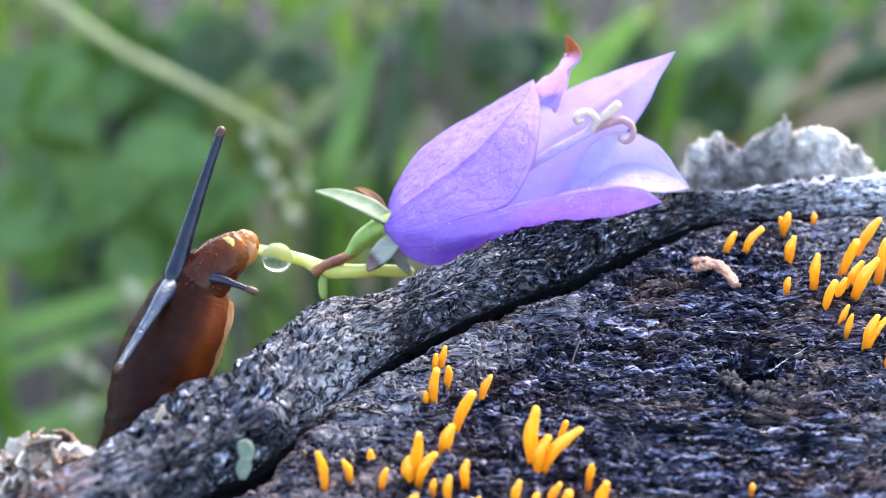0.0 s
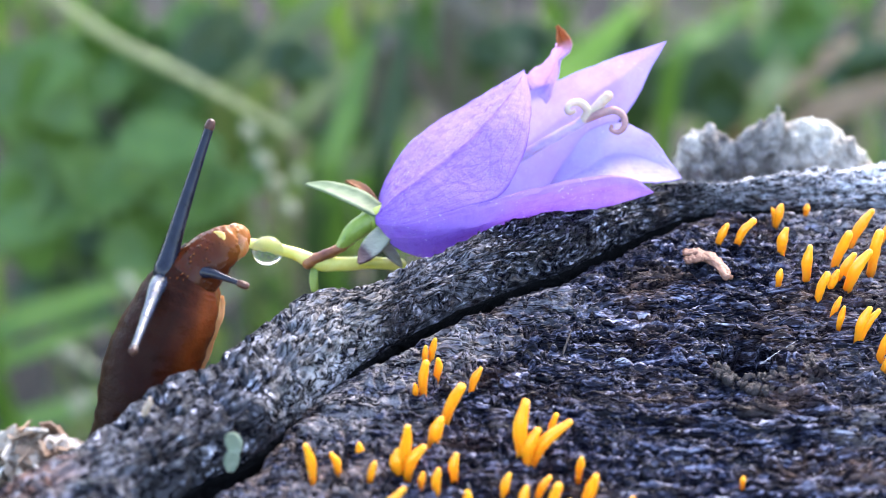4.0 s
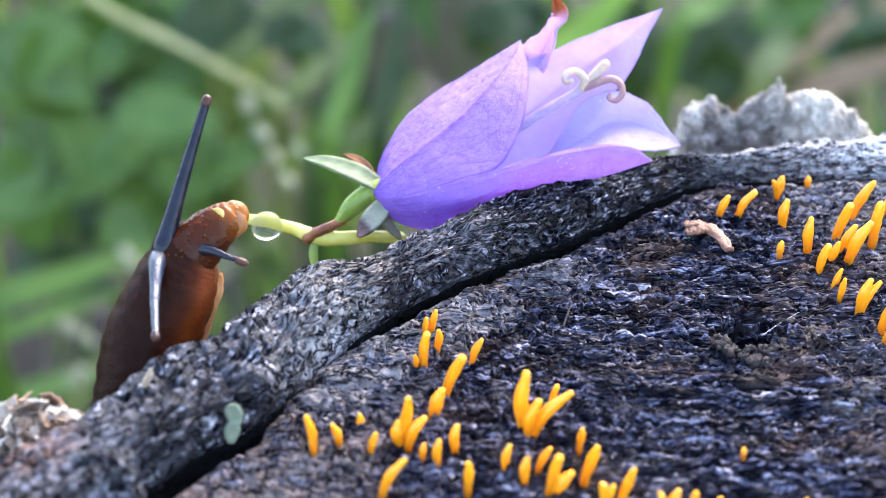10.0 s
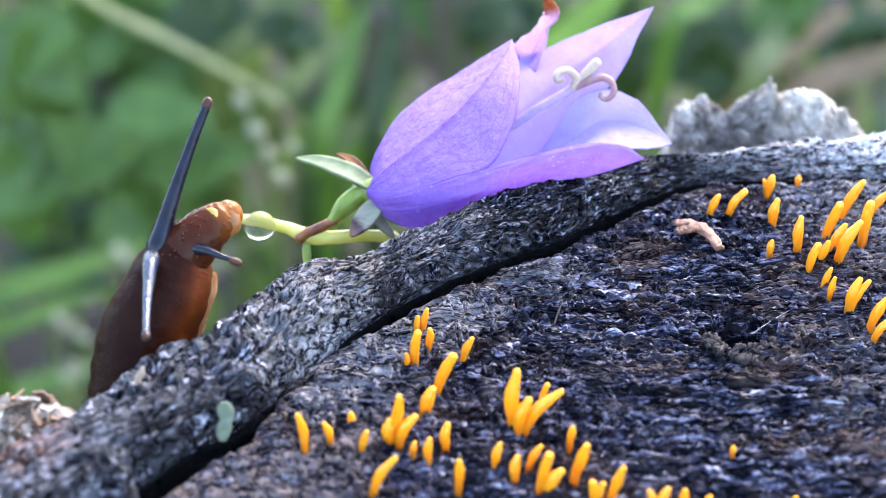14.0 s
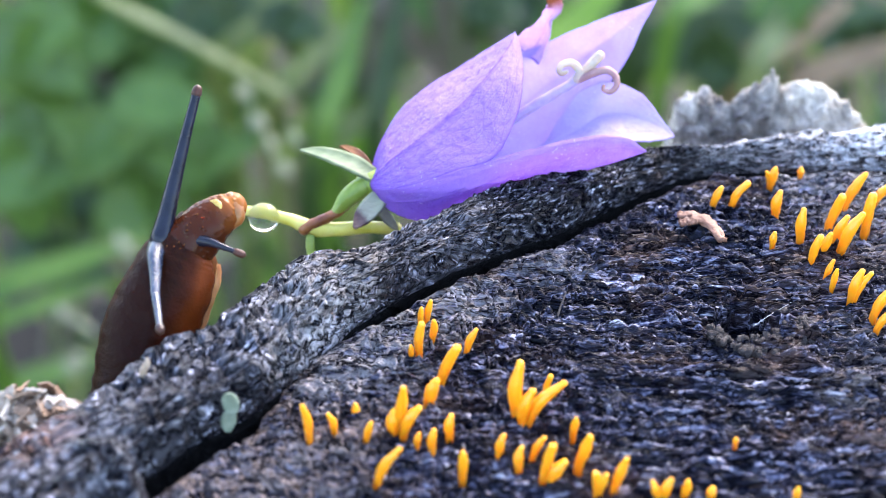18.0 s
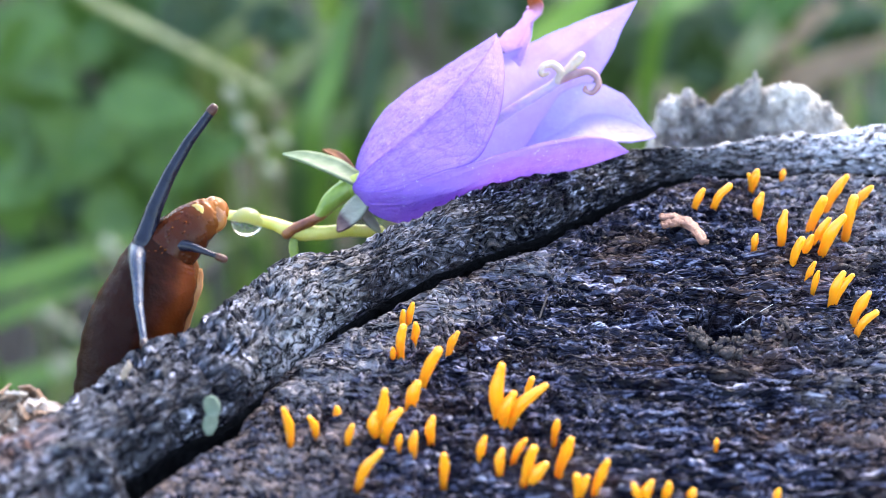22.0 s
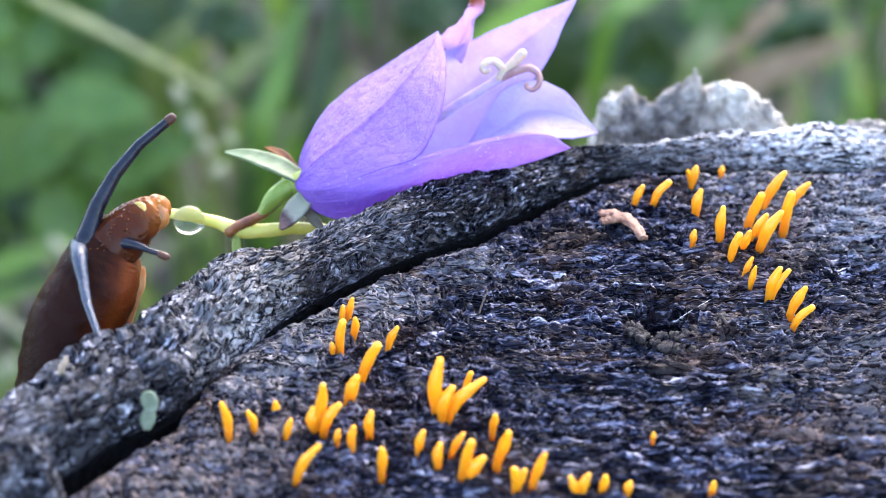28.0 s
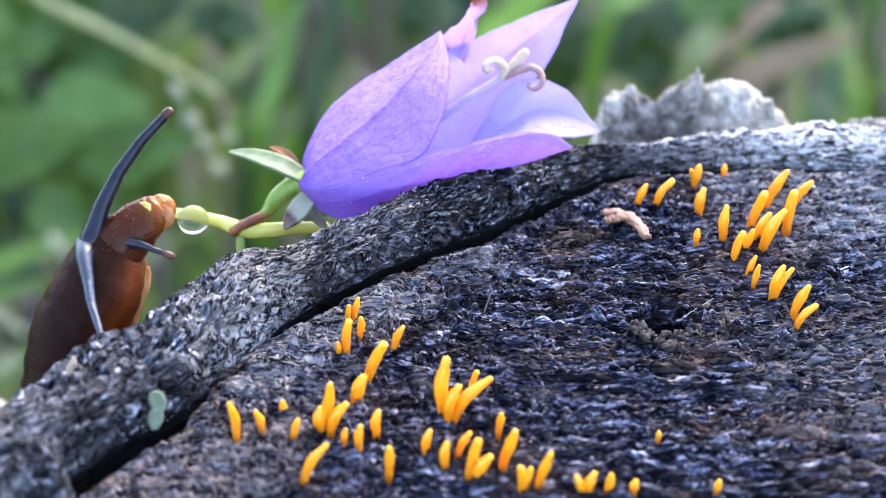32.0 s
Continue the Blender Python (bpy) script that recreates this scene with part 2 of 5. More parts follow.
M_CRUMB = flake_material()
M_CHAR = simple("charcoal", (0.008, 0.007, 0.007), (0.09, 0.07, 0.062), 900, 0.6, 0.9, 0.0004, spec=0.2)
M_CHIP = simple("tan_wood_chip", (0.10, 0.034, 0.015), (0.27, 0.13, 0.075), 350, 0.6, 0.6, 0.0003)
M_TWIG = simple("grey_twig", (0.02, 0.018, 0.018), (0.055, 0.048, 0.045), 500, 0.8, spec=0.1)
M_SCRAP = leafy("pale_green_scrap", (0.15, 0.20, 0.13), (0.29, 0.33, 0.24), 700)
M_FIBRE = simple("white_fibre", (0.5, 0.5, 0.5), (0.7, 0.7, 0.7), 400)
M_STEM = leafy("yellow_green_stem", (0.70, 0.66, 0.09), (0.88, 0.84, 0.32), 260, 0.25, 0.16)
M_PEDICEL = simple("reddish_pedicel", (0.13, 0.030, 0.008), (0.40, 0.15, 0.035), 500, 0.4)
M_SEPAL = leafy("grey_green_sepal", (0.12, 0.17, 0.07), (0.27, 0.32, 0.17), 420, 0.3, 0.6, (1, 3, 1))
def tipped_material():
    """Grey-green blade that dries to a dark brown tip."""
    m, nt, nodes, links, b = shader("tipped_sepal")
    tc = nodes.new("ShaderNodeTexCoord")
    sep = nodes.new("ShaderNodeSeparateXYZ")
    links.new(mix_node(nt, 0.3, tc.outputs["UV"], noise_node(nt, 500, 4).outputs[1], "ADD"), sep.inputs[0])
    r = ramp_node(nt, sep.outputs[1], [(0.2, (0.25, 0.27, 0.15)), (0.68, (0.28, 0.26, 0.18)), (0.82, (0.07, 0.028, 0.03)), (1.0, (0.20, 0.10, 0.08))])
    links.new(r.outputs[0], b.inputs["Base Color"])
    b.inputs["Roughness"].default_value = 0.5
    bump_node(nt, b, noise_node(nt, 900, 4, 0.6, (1, 3, 1)).outputs[0], 0.5, 0.0004)
    return m


M_SEPALTIP = tipped_material()
M_SEPALDRY = leafy("dry_sepal", (0.14, 0.09, 0.05), (0.36, 0.35, 0.21), 420, 0.2, 0.5)
M_BUD = leafy("green_bud", (0.14, 0.24, 0.015), (0.42, 0.48, 0.10), 200, 0.2, 0.3)
def skin_material():
    """Dark back, redder flank; the first texture axis runs round the body."""
    m, nt, nodes, links, b = shader("brown_slug_skin")
    tc = nodes.new("ShaderNodeTexCoord")
    sep = nodes.new("ShaderNodeSeparateXYZ")
    links.new(mix_node(nt, 0.08, tc.outputs["UV"], noise_node(nt, 260, 4, kind="Object").outputs[1], "ADD"), sep.inputs[0])
    r = ramp_node(nt, sep.outputs[0], [(0.05, (0.10, 0.020, 0.0035)), (0.15, (0.15, 0.029, 0.0045)), (0.21, (0.05, 0.009, 0.002)), (0.27, (0.015, 0.0035, 0.0013)), (0.45, (0.012, 0.003, 0.0012)), (0.60, (0.05, 0.011, 0.002))])
    n = noise_node(nt, 200, 5, 0.6, (1, 1, 0.35))
    col = mix_node(nt, n.outputs[0], r.outputs[0], mix_node(nt, 0.5, r.outputs[0], (0.02, 0.006, 0.003)))
    links.new(col, b.inputs["Base Color"])
    b.inputs["Roughness"].default_value = 0.4
    b.inputs["Specular IOR Level"].default_value = 0.06
    b.inputs["Subsurface Weight"].default_value = 0.35
    b.inputs["Subsurface Radius"].default_value = (1.0, 0.3, 0.1)
    b.inputs["Subsurface Scale"].default_value = 0.002
    bump_node(nt, b, noise_node(nt, 900, 4, 0.6, (1, 1, 0.4)).outputs[0], 0.6, 0.0004)
    return m


M_SKIN = skin_material()
M_SLIME = simple("slimy_feeler_skin", (0.005, 0.009, 0.020), (0.017, 0.027, 0.050), 700, 0.16, 0.4, 0.0004, coat=0.36, spec=0.45)
def face_material():
    m, nt, nodes, links, b = shader("orange_slug_face")
    tc = nodes.new("ShaderNodeTexCoord")
    sep = nodes.new("ShaderNodeSeparateXYZ")
    links.new(tc.outputs["UV"], sep.inputs[0])
    r = ramp_node(nt, sep.outputs[1], [(0.38, (0.030, 0.0065, 0.002)), (0.62, (0.055, 0.012, 0.003)), (0.80, (0.15, 0.045, 0.009)), (1.0, (0.32, 0.11, 0.018))])
    n = noise_node(nt, 420, 5)
    col = mix_node(nt, n.outputs[0], r.outputs[0], mix_node(nt, 0.5, r.outputs[0], (0.05, 0.012, 0.003)))
    warts = nodes.new("ShaderNodeTexVoronoi")
    warts.inputs["Scale"].default_value = 1900
    links.new(tc.outputs["Object"], warts.inputs["Vector"])
    wr = ramp_node(nt, warts.outputs["Distance"], [(0.0, (1, 1, 1)), (0.45, (0, 0, 0))])
    links.new(col, b.inputs["Base Color"])
    b.inputs["Roughness"].default_value = 0.24
    b.inputs["Specular IOR Level"].default_value = 0.13
    b.inputs["Subsurface Weight"].default_value = 0.2
    b.inputs["Subsurface Radius"].default_value = (1.0, 0.35, 0.12)
    b.inputs["Subsurface Scale"].default_value = 0.001
    bump_node(nt, b, wr.outputs[0], 0.35, 0.0003)
    return m


M_FACE = face_material()
M_SOLE = simple("orange_mouth", (0.17, 0.055, 0.010), (0.38, 0.155, 0.035), 300, 0.3, 0.4, coat=0.08, sss=0.5)
M_FOOT = simple("orange_brown_foot", (0.055, 0.014, 0.004), (0.19, 0.062, 0.014), 260, 0.35, 0.4, sss=0.3, spec=0.1)
M_FRINGE = simple("orange_foot_fringe", (0.26, 0.095, 0.03), (0.48, 0.22, 0.08), 300, 0.4, 0.4, coat=0.0, sss=0.2, spec=0.08)
M_FEELER = simple("blue_black_feeler_skin", (0.004, 0.005, 0.009), (0.010, 0.012, 0.022), 700, 0.22, 0.25, 0.0002, coat=0.1, spec=0.22)
M_CHEWED = simple("chewed_stem", (0.32, 0.22, 0.03), (0.56, 0.40, 0.08), 500, 0.3, 0.4, coat=0.3, sss=0.3)
M_SHORT = simple("brown_feeler_skin", (0.02, 0.009, 0.006), (0.06, 0.026, 0.016), 700, 0.3, 0.25, 0.0002, coat=0.03, spec=0.2)
M_EYE = simple("brown_eye_tip", (0.03, 0.012, 0.008), (0.085, 0.034, 0.02), 900, 0.3, 0.2, coat=0.04, spec=0.2)
M_GROUND = simple("leaf_litter_soil", (0.010, 0.009, 0.007), (0.038, 0.032, 0.022), 22, 0.9, 0.8, 0.01)
M_GREEN = {
    "bright": leafy("bright_grass", (0.060, 0.150, 0.010), (0.110, 0.230, 0.020), 30),
    "lime": leafy("lime_grass", (0.135, 0.250, 0.014), (0.215, 0.350, 0.035), 30),
    "mid": leafy("mid_grass", (0.066, 0.146, 0.014), (0.130, 0.225, 0.028), 30),
    "olive": leafy("olive_grass", (0.115, 0.153, 0.038), (0.204, 0.230, 0.076), 30),
    "pale": leafy("pale_stalk", (0.15, 0.165, 0.06), (0.30, 0.34, 0.15), 45),
    "emerald": leafy("emerald_leaf", (0.058, 0.127, 0.016), (0.104, 0.194, 0.028), 30),
    "leafdark": leafy("dark_leaf", (0.022, 0.050, 0.010), (0.042, 0.082, 0.016), 30),
    "tan": leafy("dead_tan_leaf", (0.17, 0.105, 0.05), (0.26, 0.175, 0.09), 30),
    "grey": leafy("dead_grey_leaf", (0.12, 0.11, 0.085), (0.20, 0.18, 0.14), 30),
    "seed": leafy("pale_seed_husk", (0.19, 0.21, 0.12), (0.32, 0.33, 0.23), 60),
}


def fungus_material():
    m, nt, nodes, links, b = shader("orange_jelly")
    tc = nodes.new("ShaderNodeTexCoord")
    sep = nodes.new("ShaderNodeSeparateXYZ")
    links.new(tc.outputs["UV"], sep.inputs[0])
    r = ramp_node(nt, sep.outputs[1], [(0.0, (0.30, 0.075, 0.008)), (0.3, (0.64, 0.18, 0.005)), (0.6, (0.86, 0.31, 0.007)), (1.0, (0.94, 0.41, 0.012))])
    n = noise_node(nt, 600, 4)
    col = mix_node(nt, mix_node(nt, 0.7, n.outputs[0], (0, 0, 0)), r.outputs[0], (0.90, 0.33, 0.008))
    links.new(col, b.inputs["Base Color"])
    b.inputs["Roughness"].default_value = 0.33
    b.inputs["Subsurface Weight"].default_value = 0.25
    b.inputs["Subsurface Radius"].default_value = (1.0, 0.45, 0.1)
    b.inputs["Subsurface Scale"].default_value = 0.0009
    bump_node(nt, b, noise_node(nt, 1500, 3).outputs[0], 0.25, 0.0002)
    return m


M_FUNGUS = fungus_material()


def petal_material(name, deep, light, tipcol=None, crimp=0.0009, ribbed=0.85, clear=0.52):
    """Violet petal with a fine net of darker veins; the second texture axis runs from the base to the tip."""
    m, nt, nodes, links, b = shader(name)
    tc = nodes.new("ShaderNodeTexCoord")
    sep = nodes.new("ShaderNodeSeparateXYZ")
    links.new(tc.outputs["UV"], sep.inputs[0])
    r = ramp_node(nt, sep.outputs[1], [(0.0, deep), (0.45, tuple((a + c) / 2 for a, c in zip(deep, light))), (1.0, light)])
    mp = nodes.new("ShaderNodeMapping")
    mp.inputs["Scale"].default_value = (12, 8, 1)
    links.new(tc.outputs["UV"], mp.inputs[0])
    vor = nodes.new("ShaderNodeTexVoronoi")
    vor.feature = "DISTANCE_TO_EDGE"
    vor.inputs["Scale"].default_value = 1.0
    wob = noise_node(nt, 5.0, 4, kind="UV")
    va = nodes.new("ShaderNodeVectorMath")
    va.operation = "ADD"
    links.new(mp.outputs[0], va.inputs[0])
    links.new(wob.outputs[1], va.inputs[1])
    links.new(va.outputs[0], vor.inputs["Vector"])
    veins = ramp_node(nt, vor.outputs[0], [(0.0, (0.62, 0.5, 0.78)), (0.07, (1, 1, 1))])
    soft = mix_node(nt, 0.6 * ribbed ** 2, r.outputs[0], veins.outputs[0], "MULTIPLY")
    mot = noise_node(nt, 500, 5)
    mottle = ramp_node(nt, mot.outputs[0], [(0.35, (0.90, 0.82, 0.92)), (0.65, (1, 1, 1))])
    col = mix_node(nt, 0.8, soft, mottle.outputs[0], "MULTIPLY")
    # sparkle of dew painted into the colour as whitish specks, in patches
    dew_glints = ramp_node(nt, noise_node(nt, 2600, 2).outputs[0], [(0.63, (0, 0, 0)), (0.70, (1, 1, 1))])
    glint_area = ramp_node(nt, noise_node(nt, 160, 3).outputs[0], [(0.48, (0, 0, 0)), (0.6, (0.7, 0.7, 0.7))])
    col = mix_node(nt, mix_node(nt, 1.0, dew_glints.outputs[0], glint_area.outputs[0], "MULTIPLY"), col, (0.86, 0.82, 0.92))
    nerve = ramp_node(nt, noise_node(nt, 330, 3, 0.5, distortion=1.0).outputs[0], [(0.485, (0, 0, 0)), (0.5, (0.22 * ribbed,) * 3), (0.515, (0, 0, 0))])
    col = mix_node(nt, nerve.outputs[0], col, (0.34, 0.12, 0.46))
    # dark midrib and rim
    half = nodes.new("ShaderNodeMath")
    half.operation = "SUBTRACT"
    half.inputs[1].default_value = 0.5
    links.new(sep.outputs[0], half.inputs[0])
    away = nodes.new("ShaderNodeMath")
    away.operation = "ABSOLUTE"
    links.new(half.outputs[0], away.inputs[0])
    rib = ramp_node(nt, away.outputs[0], [(0.0, (0.66, 0.50, 0.74)), (0.012, (0.82, 0.72, 0.88)), (0.035, (1, 1, 1))])
    col = mix_node(nt, ribbed, col, rib.outputs[0], "MULTIPLY")
    rim = ramp_node(nt, away.outputs[0], [(0.475, (0, 0, 0)), (0.5, (1, 1, 1))])
    free = ramp_node(nt, sep.outputs[1], [(0.42, (0, 0, 0)), (0.5, (0.75, 0.75, 0.75))])
    col = mix_node(nt, mix_node(nt, 1.0, rim.outputs[0], free.outputs[0], "MULTIPLY"), col, (deep[0] * 0.6, deep[1] * 0.5, deep[2] * 0.7))
    if tipcol:
        tip = ramp_node(nt, sep.outputs[1], [(0.62, (0, 0, 0)), (0.78, (1, 1, 1))])
        col = mix_node(nt, tip.outputs[0], col, tipcol)
    links.new(col, b.inputs["Base Color"])
    rr = ramp_node(nt, noise_node(nt, 700, 4).outputs[0], [(0.4, (0.22,) * 3), (0.65, (0.55,) * 3)])
    links.new(rr.outputs[0], b.inputs["Roughness"])
    b.inputs["Specular IOR Level"].default_value = 0.35
    crinkle = mix_node(nt, 0.90, veins.outputs[0], noise_node(nt, 560, 6, 0.65).outputs[0])
    bump_node(nt, b, crinkle, 1.0, crimp)
    t = nodes.new("ShaderNodeBsdfTranslucent")
    links.new(col, t.inputs["Color"])
    mx = nodes.new("ShaderNodeMixShader")
    mx.inputs[0].default_value = clear
    links.new(b.outputs[0], mx.inputs[1])
    links.new(t.outputs[0], mx.inputs[2])
    links.new(mx.outputs[0], nodes["Material Output"].inputs["Surface"])
    return m


M_PETAL = petal_material("violet_petal", (0.43, 0.225, 0.77), (0.49, 0.33, 0.81))
M_PETALLOW = petal_material("violet_petal_underside", (0.50, 0.285, 0.80), (0.55, 0.36, 0.82), None, 0.0009, 0.25, 0.54)
M_PETALPALE = petal_material("pale_violet_petal", (0.74, 0.65, 0.92), (0.59, 0.49, 0.85), None, 0.0004, 0.3, 0.6)
M_PETALWIDE = petal_material("lavender_petal", (0.66, 0.58, 0.86), (0.58, 0.51, 0.80), None, 0.0004, 0.3)
M_WITHER = petal_material("withered_petal", (0.80, 0.60, 0.88), (0.80, 0.56, 0.78), (0.42, 0.13, 0.04))
M_STYLE = simple("pale_style", (0.30, 0.22, 0.36), (0.44, 0.35, 0.50), 700, 0.4, 0.4, sss=0.3)
M_STIGMA = simple("cream_stigma", (0.34, 0.25, 0.18), (0.50, 0.40, 0.30), 700, 0.45, 0.3, sss=0.3)
M_STIGMAPINK = simple("pinkish_stigma", (0.19, 0.09, 0.09), (0.36, 0.22, 0.21), 700, 0.45, 0.3, sss=0.3)
M_WATER, _, _, _, _wb = shader("clear_water")
_wb.inputs["Roughness"].default_value = 0.0
_wb.inputs["IOR"].default_value = 1.33
_wb.inputs["Transmission Weight"].default_value = 1.0

# ---- building tools ----
MM = 0.001


def mesh_from(name, verts, faces, material, uvs=None, smooth=True):
    me = bpy.data.meshes.new(name)
    me.from_pydata([tuple(v) for v in verts], [], [tuple(f) for f in faces])
    me.materials.append(material)
    if uvs is not None:
        layer = me.uv_layers.new(name="UVMap")
        idx = np.empty(len(me.loops), dtype=np.int32)
        me.loops.foreach_get("vertex_index", idx)
        layer.data.foreach_set("uv", np.asarray(uvs, dtype=np.float32)[idx].ravel())
    if smooth:
        me.polygons.foreach_set("use_smooth", [True] * len(me.polygons))
    me.update()
    return me


def part_mesh(name, me, parent, label=""):
    ob = new(name, me)
    ob.parent = parent
    if label:
        tagged(ob, label)
    return ob


def thing(name, m, label, category, group="", kind=""):
    ob = new(name)
    ob.empty_display_size = 0.005
    ob.matrix_world = m
    return tagged(ob, label, category, group, kind)


def catmull(pts, n):
    """n points on a smooth curve through pts."""
    p = np.asarray(pts, dtype=float)
    p = np.vstack([2 * p[0] - p[1], p, 2 * p[-1] - p[-2]])
    out = []
    for u in np.linspace(0, len(p) - 3 - 1e-9, n):
        i = int(u)
        t = u - i
        a, b, c, d = p[i:i + 4]
        out.append(0.5 * (2 * b + (c - a) * t + (2 * a - 5 * b + 4 * c - d) * t * t + (3 * b - a - 3 * c + d) * t ** 3))
    return np.array(out)


def tube(pts, radii, rings=24, sides=14, flat=1.0, wobble=0.0, seed=0, caps=True, face=(0, 0, 1)):
    """A closed tube along a smooth curve, with rounded ends. flat squeezes it along face."""
    rows = np.hstack([np.asarray(pts, float), np.asarray(radii, float)[:, None]])
    c = catmull(rows, rings)
    pos, rad = c[:, :3], np.maximum(c[:, 3], 1e-6)
    if caps:
        ext = []
        t0, t1 = pos[0] - pos[1], pos[-1] - pos[-2]
        t0, t1 = t0 / np.linalg.norm(t0), t1 / np.linalg.norm(t1)
        for a in (88, 60, 30):
            ext.append((pos[0] + t0 * rad[0] * math.sin(radians(a)), max(rad[0] * math.cos(radians(a)), 1e-6)))
        tail = [(pos[-1] + t1 * rad[-1] * math.sin(radians(a)), max(rad[-1] * math.cos(radians(a)), 1e-6)) for a in (30, 60, 88)]
        pos = np.vstack([[e[0] for e in ext], pos, [e[0] for e in tail]])
        rad = np.concatenate([[e[1] for e in ext], rad, [e[1] for e in tail]])
    n = len(pos)
    tan = np.gradient(pos, axis=0)
    tan /= np.linalg.norm(tan, axis=1)[:, None] + 1e-12
    ref = np.array(face, float)
    verts, uvs = [], []
    for i in range(n):
        w = ref - tan[i] * (ref @ tan[i])
        if np.linalg.norm(w) < 1e-3:
            w = np.cross(tan[i], (1, 0, 0))
        w /= np.linalg.norm(w)
        s = np.cross(tan[i], w)
        for j in range(sides):
            a = 2 * math.pi * j / sides
            r = rad[i]
            if wobble:
                r *= 1 + wobble * noise.noise(Vector((math.cos(a) * 1.7 + seed, math.sin(a) * 1.7, i * 0.35 + seed * 3)))
            verts.append(pos[i] + s * r * math.cos(a) + w * r * flat * math.sin(a))
            uvs.append((j / sides, i / (n - 1)))
    faces = [(i * sides + j, i * sides + (j + 1) % sides, (i + 1) * sides + (j + 1) % sides, (i + 1) * sides + j) for i in range(n - 1) for j in range(sides)]
    faces.append(tuple(range(sides))[::-1])
    faces.append(tuple(range((n - 1) * sides, n * sides)))
    return verts, faces, uvs


def tube_part(name, pts, radii, material, parent, label="", **kw):
    v, f, u = tube(pts, radii, **kw)
    return part_mesh(name, mesh_from(name, v, f, material, u), parent, label)


def lattice(x, y, seed):
    """Smooth noise in -1 .. 1 on arrays."""
    rng = np.random.RandomState(seed)
    tab = rng.rand(256, 256) * 2 - 1
    xi, yi = np.floor(x).astype(int), np.floor(y).astype(int)
    fx, fy = x - xi, y - yi
    fx, fy = fx * fx * (3 - 2 * fx), fy * fy * (3 - 2 * fy)
    a, b = tab[xi % 256, yi % 256], tab[(xi + 1) % 256, yi % 256]
    c, d = tab[xi % 256, (yi + 1) % 256], tab[(xi + 1) % 256, (yi + 1) % 256]
    return (a * (1 - fx) + b * fx) * (1 - fy) + (c * (1 - fx) + d * fx) * fy


def fbm(x, y, seed, octaves=4, gain=0.5, ridge=False):
    out, amp = 0, 1.0
    for k in range(octaves):
        v = lattice(x * 2 ** k + 17.3 * k, y * 2 ** k + 9.1 * k, seed + k)
        out = out + amp * ((1 - 2 * np.abs(v)) if ridge else v)
        amp *= gain
    return out


# ---- the ground ----
GROUND_Z = -0.646


def ground():
    xs = np.concatenate([[-600, -60, -8], np.linspace(-2, 2, 70), [8, 60, 600]])
    ys = np.concatenate([[-600, -60, -8], np.linspace(-1.5, 3, 80), [8, 60, 600]])
    X, Y = np.meshgrid(xs, ys)
    Z = GROUND_Z + 0.02 * fbm(X * 5, Y * 5, 3, 3) * (np.hypot(X, Y) < 4)
    v = np.stack([X, Y, Z], -1).reshape(-1, 3)
    w = len(xs)
    f = [(j * w + i, j * w + i + 1, (j + 1) * w + i + 1, (j + 1) * w + i) for j in range(len(ys) - 1) for i in range(w - 1)]
    tagged(new("ground", mesh_from("ground", v, f, M_GROUND)), "dark soil and leaf litter under grass", "ground", kind="structure")


ground()

# ---- the stump ----
CENTRE = np.array([38.0, -58.0])


def ring(knots):
    """A closed radius (or height) over the angle round the stump's centre, through the given knots."""
    a = np.array([k[0] for k in knots], float)
    r = np.array([k[1] for k in knots], float)
    a3, r3 = np.concatenate([a - 360, a, a + 360]), np.concatenate([r, r, r])
    fine = np.linspace(-360, 720, 4321)
    v = np.interp(fine, a3, r3)
    k = np.exp(-(np.arange(-14, 15) / 6.0) ** 2)
    v = np.convolve(np.pad(v, 14, mode="edge"), k / k.sum(), "valid")
    return lambda ang: np.interp(np.mod(ang, 360), fine, v)


R_CRACK = ring([(20.0, 72.0), (71.6, 75.9), (81.8, 74.6), (89.9, 73.6), (94.8, 73.4), (100.1, 72.1), (106.3, 68.5), (113.0, 65.4), (119.1, 64.6), (125.4, 64.1), (132.7, 63.5), (138.0, 64.3), (144.1, 63.7), (152.2, 62.6), (162.0, 66.1), (168.4, 69.4), (215.0, 76.0), (270.0, 76.0), (330.0, 74.0)])
R_CREST = ring([(20.0, 78.0), (72.7, 80.7), (82.0, 79.3), (90.0, 76.7), (95.3, 75.3), (102.4, 74.6), (107.8, 72.9), (113.8, 70.6), (119.8, 69.1), (126.2, 67.6), (133.5, 66.3), (137.6, 69.3), (142.4, 68.4), (147.2, 68.2), (152.2, 69.7), (159.4, 71.6), (165.5, 75.8), (171.5, 80.9), (215.0, 82.0), (270.0, 82.0), (330.0, 80.0)])
Z_CREST = ring([(20.0, 4.0), (72.7, 2.2), (82.0, 2.2), (90.0, 2.2), (95.3, 2.2), (102.4, 3.0), (107.8, 4.0), (113.8, 4.5), (119.8, 5.0), (126.2, 5.5), (133.5, 5.8), (137.6, 5.8), (142.4, 5.6), (147.2, 5.5), (152.2, 5.5), (159.4, 5.6), (165.5, 5.7), (171.5, 6.0), (215.0, 4.0), (270.0, 4.0), (330.0, 4.0)])
GAP = ring([(75, 0.2), (88, 0.15), (92, 0.15), (97, 0.5), (104, 0.6), (112, 0.65), (132, 0.75), (136, 0.4), (138.5, 0.0), (147, 0.0), (150, 0.4), (154, 0.9), (165, 1.0), (175, 1.0), (200, 1.5), (330, 1.5)])


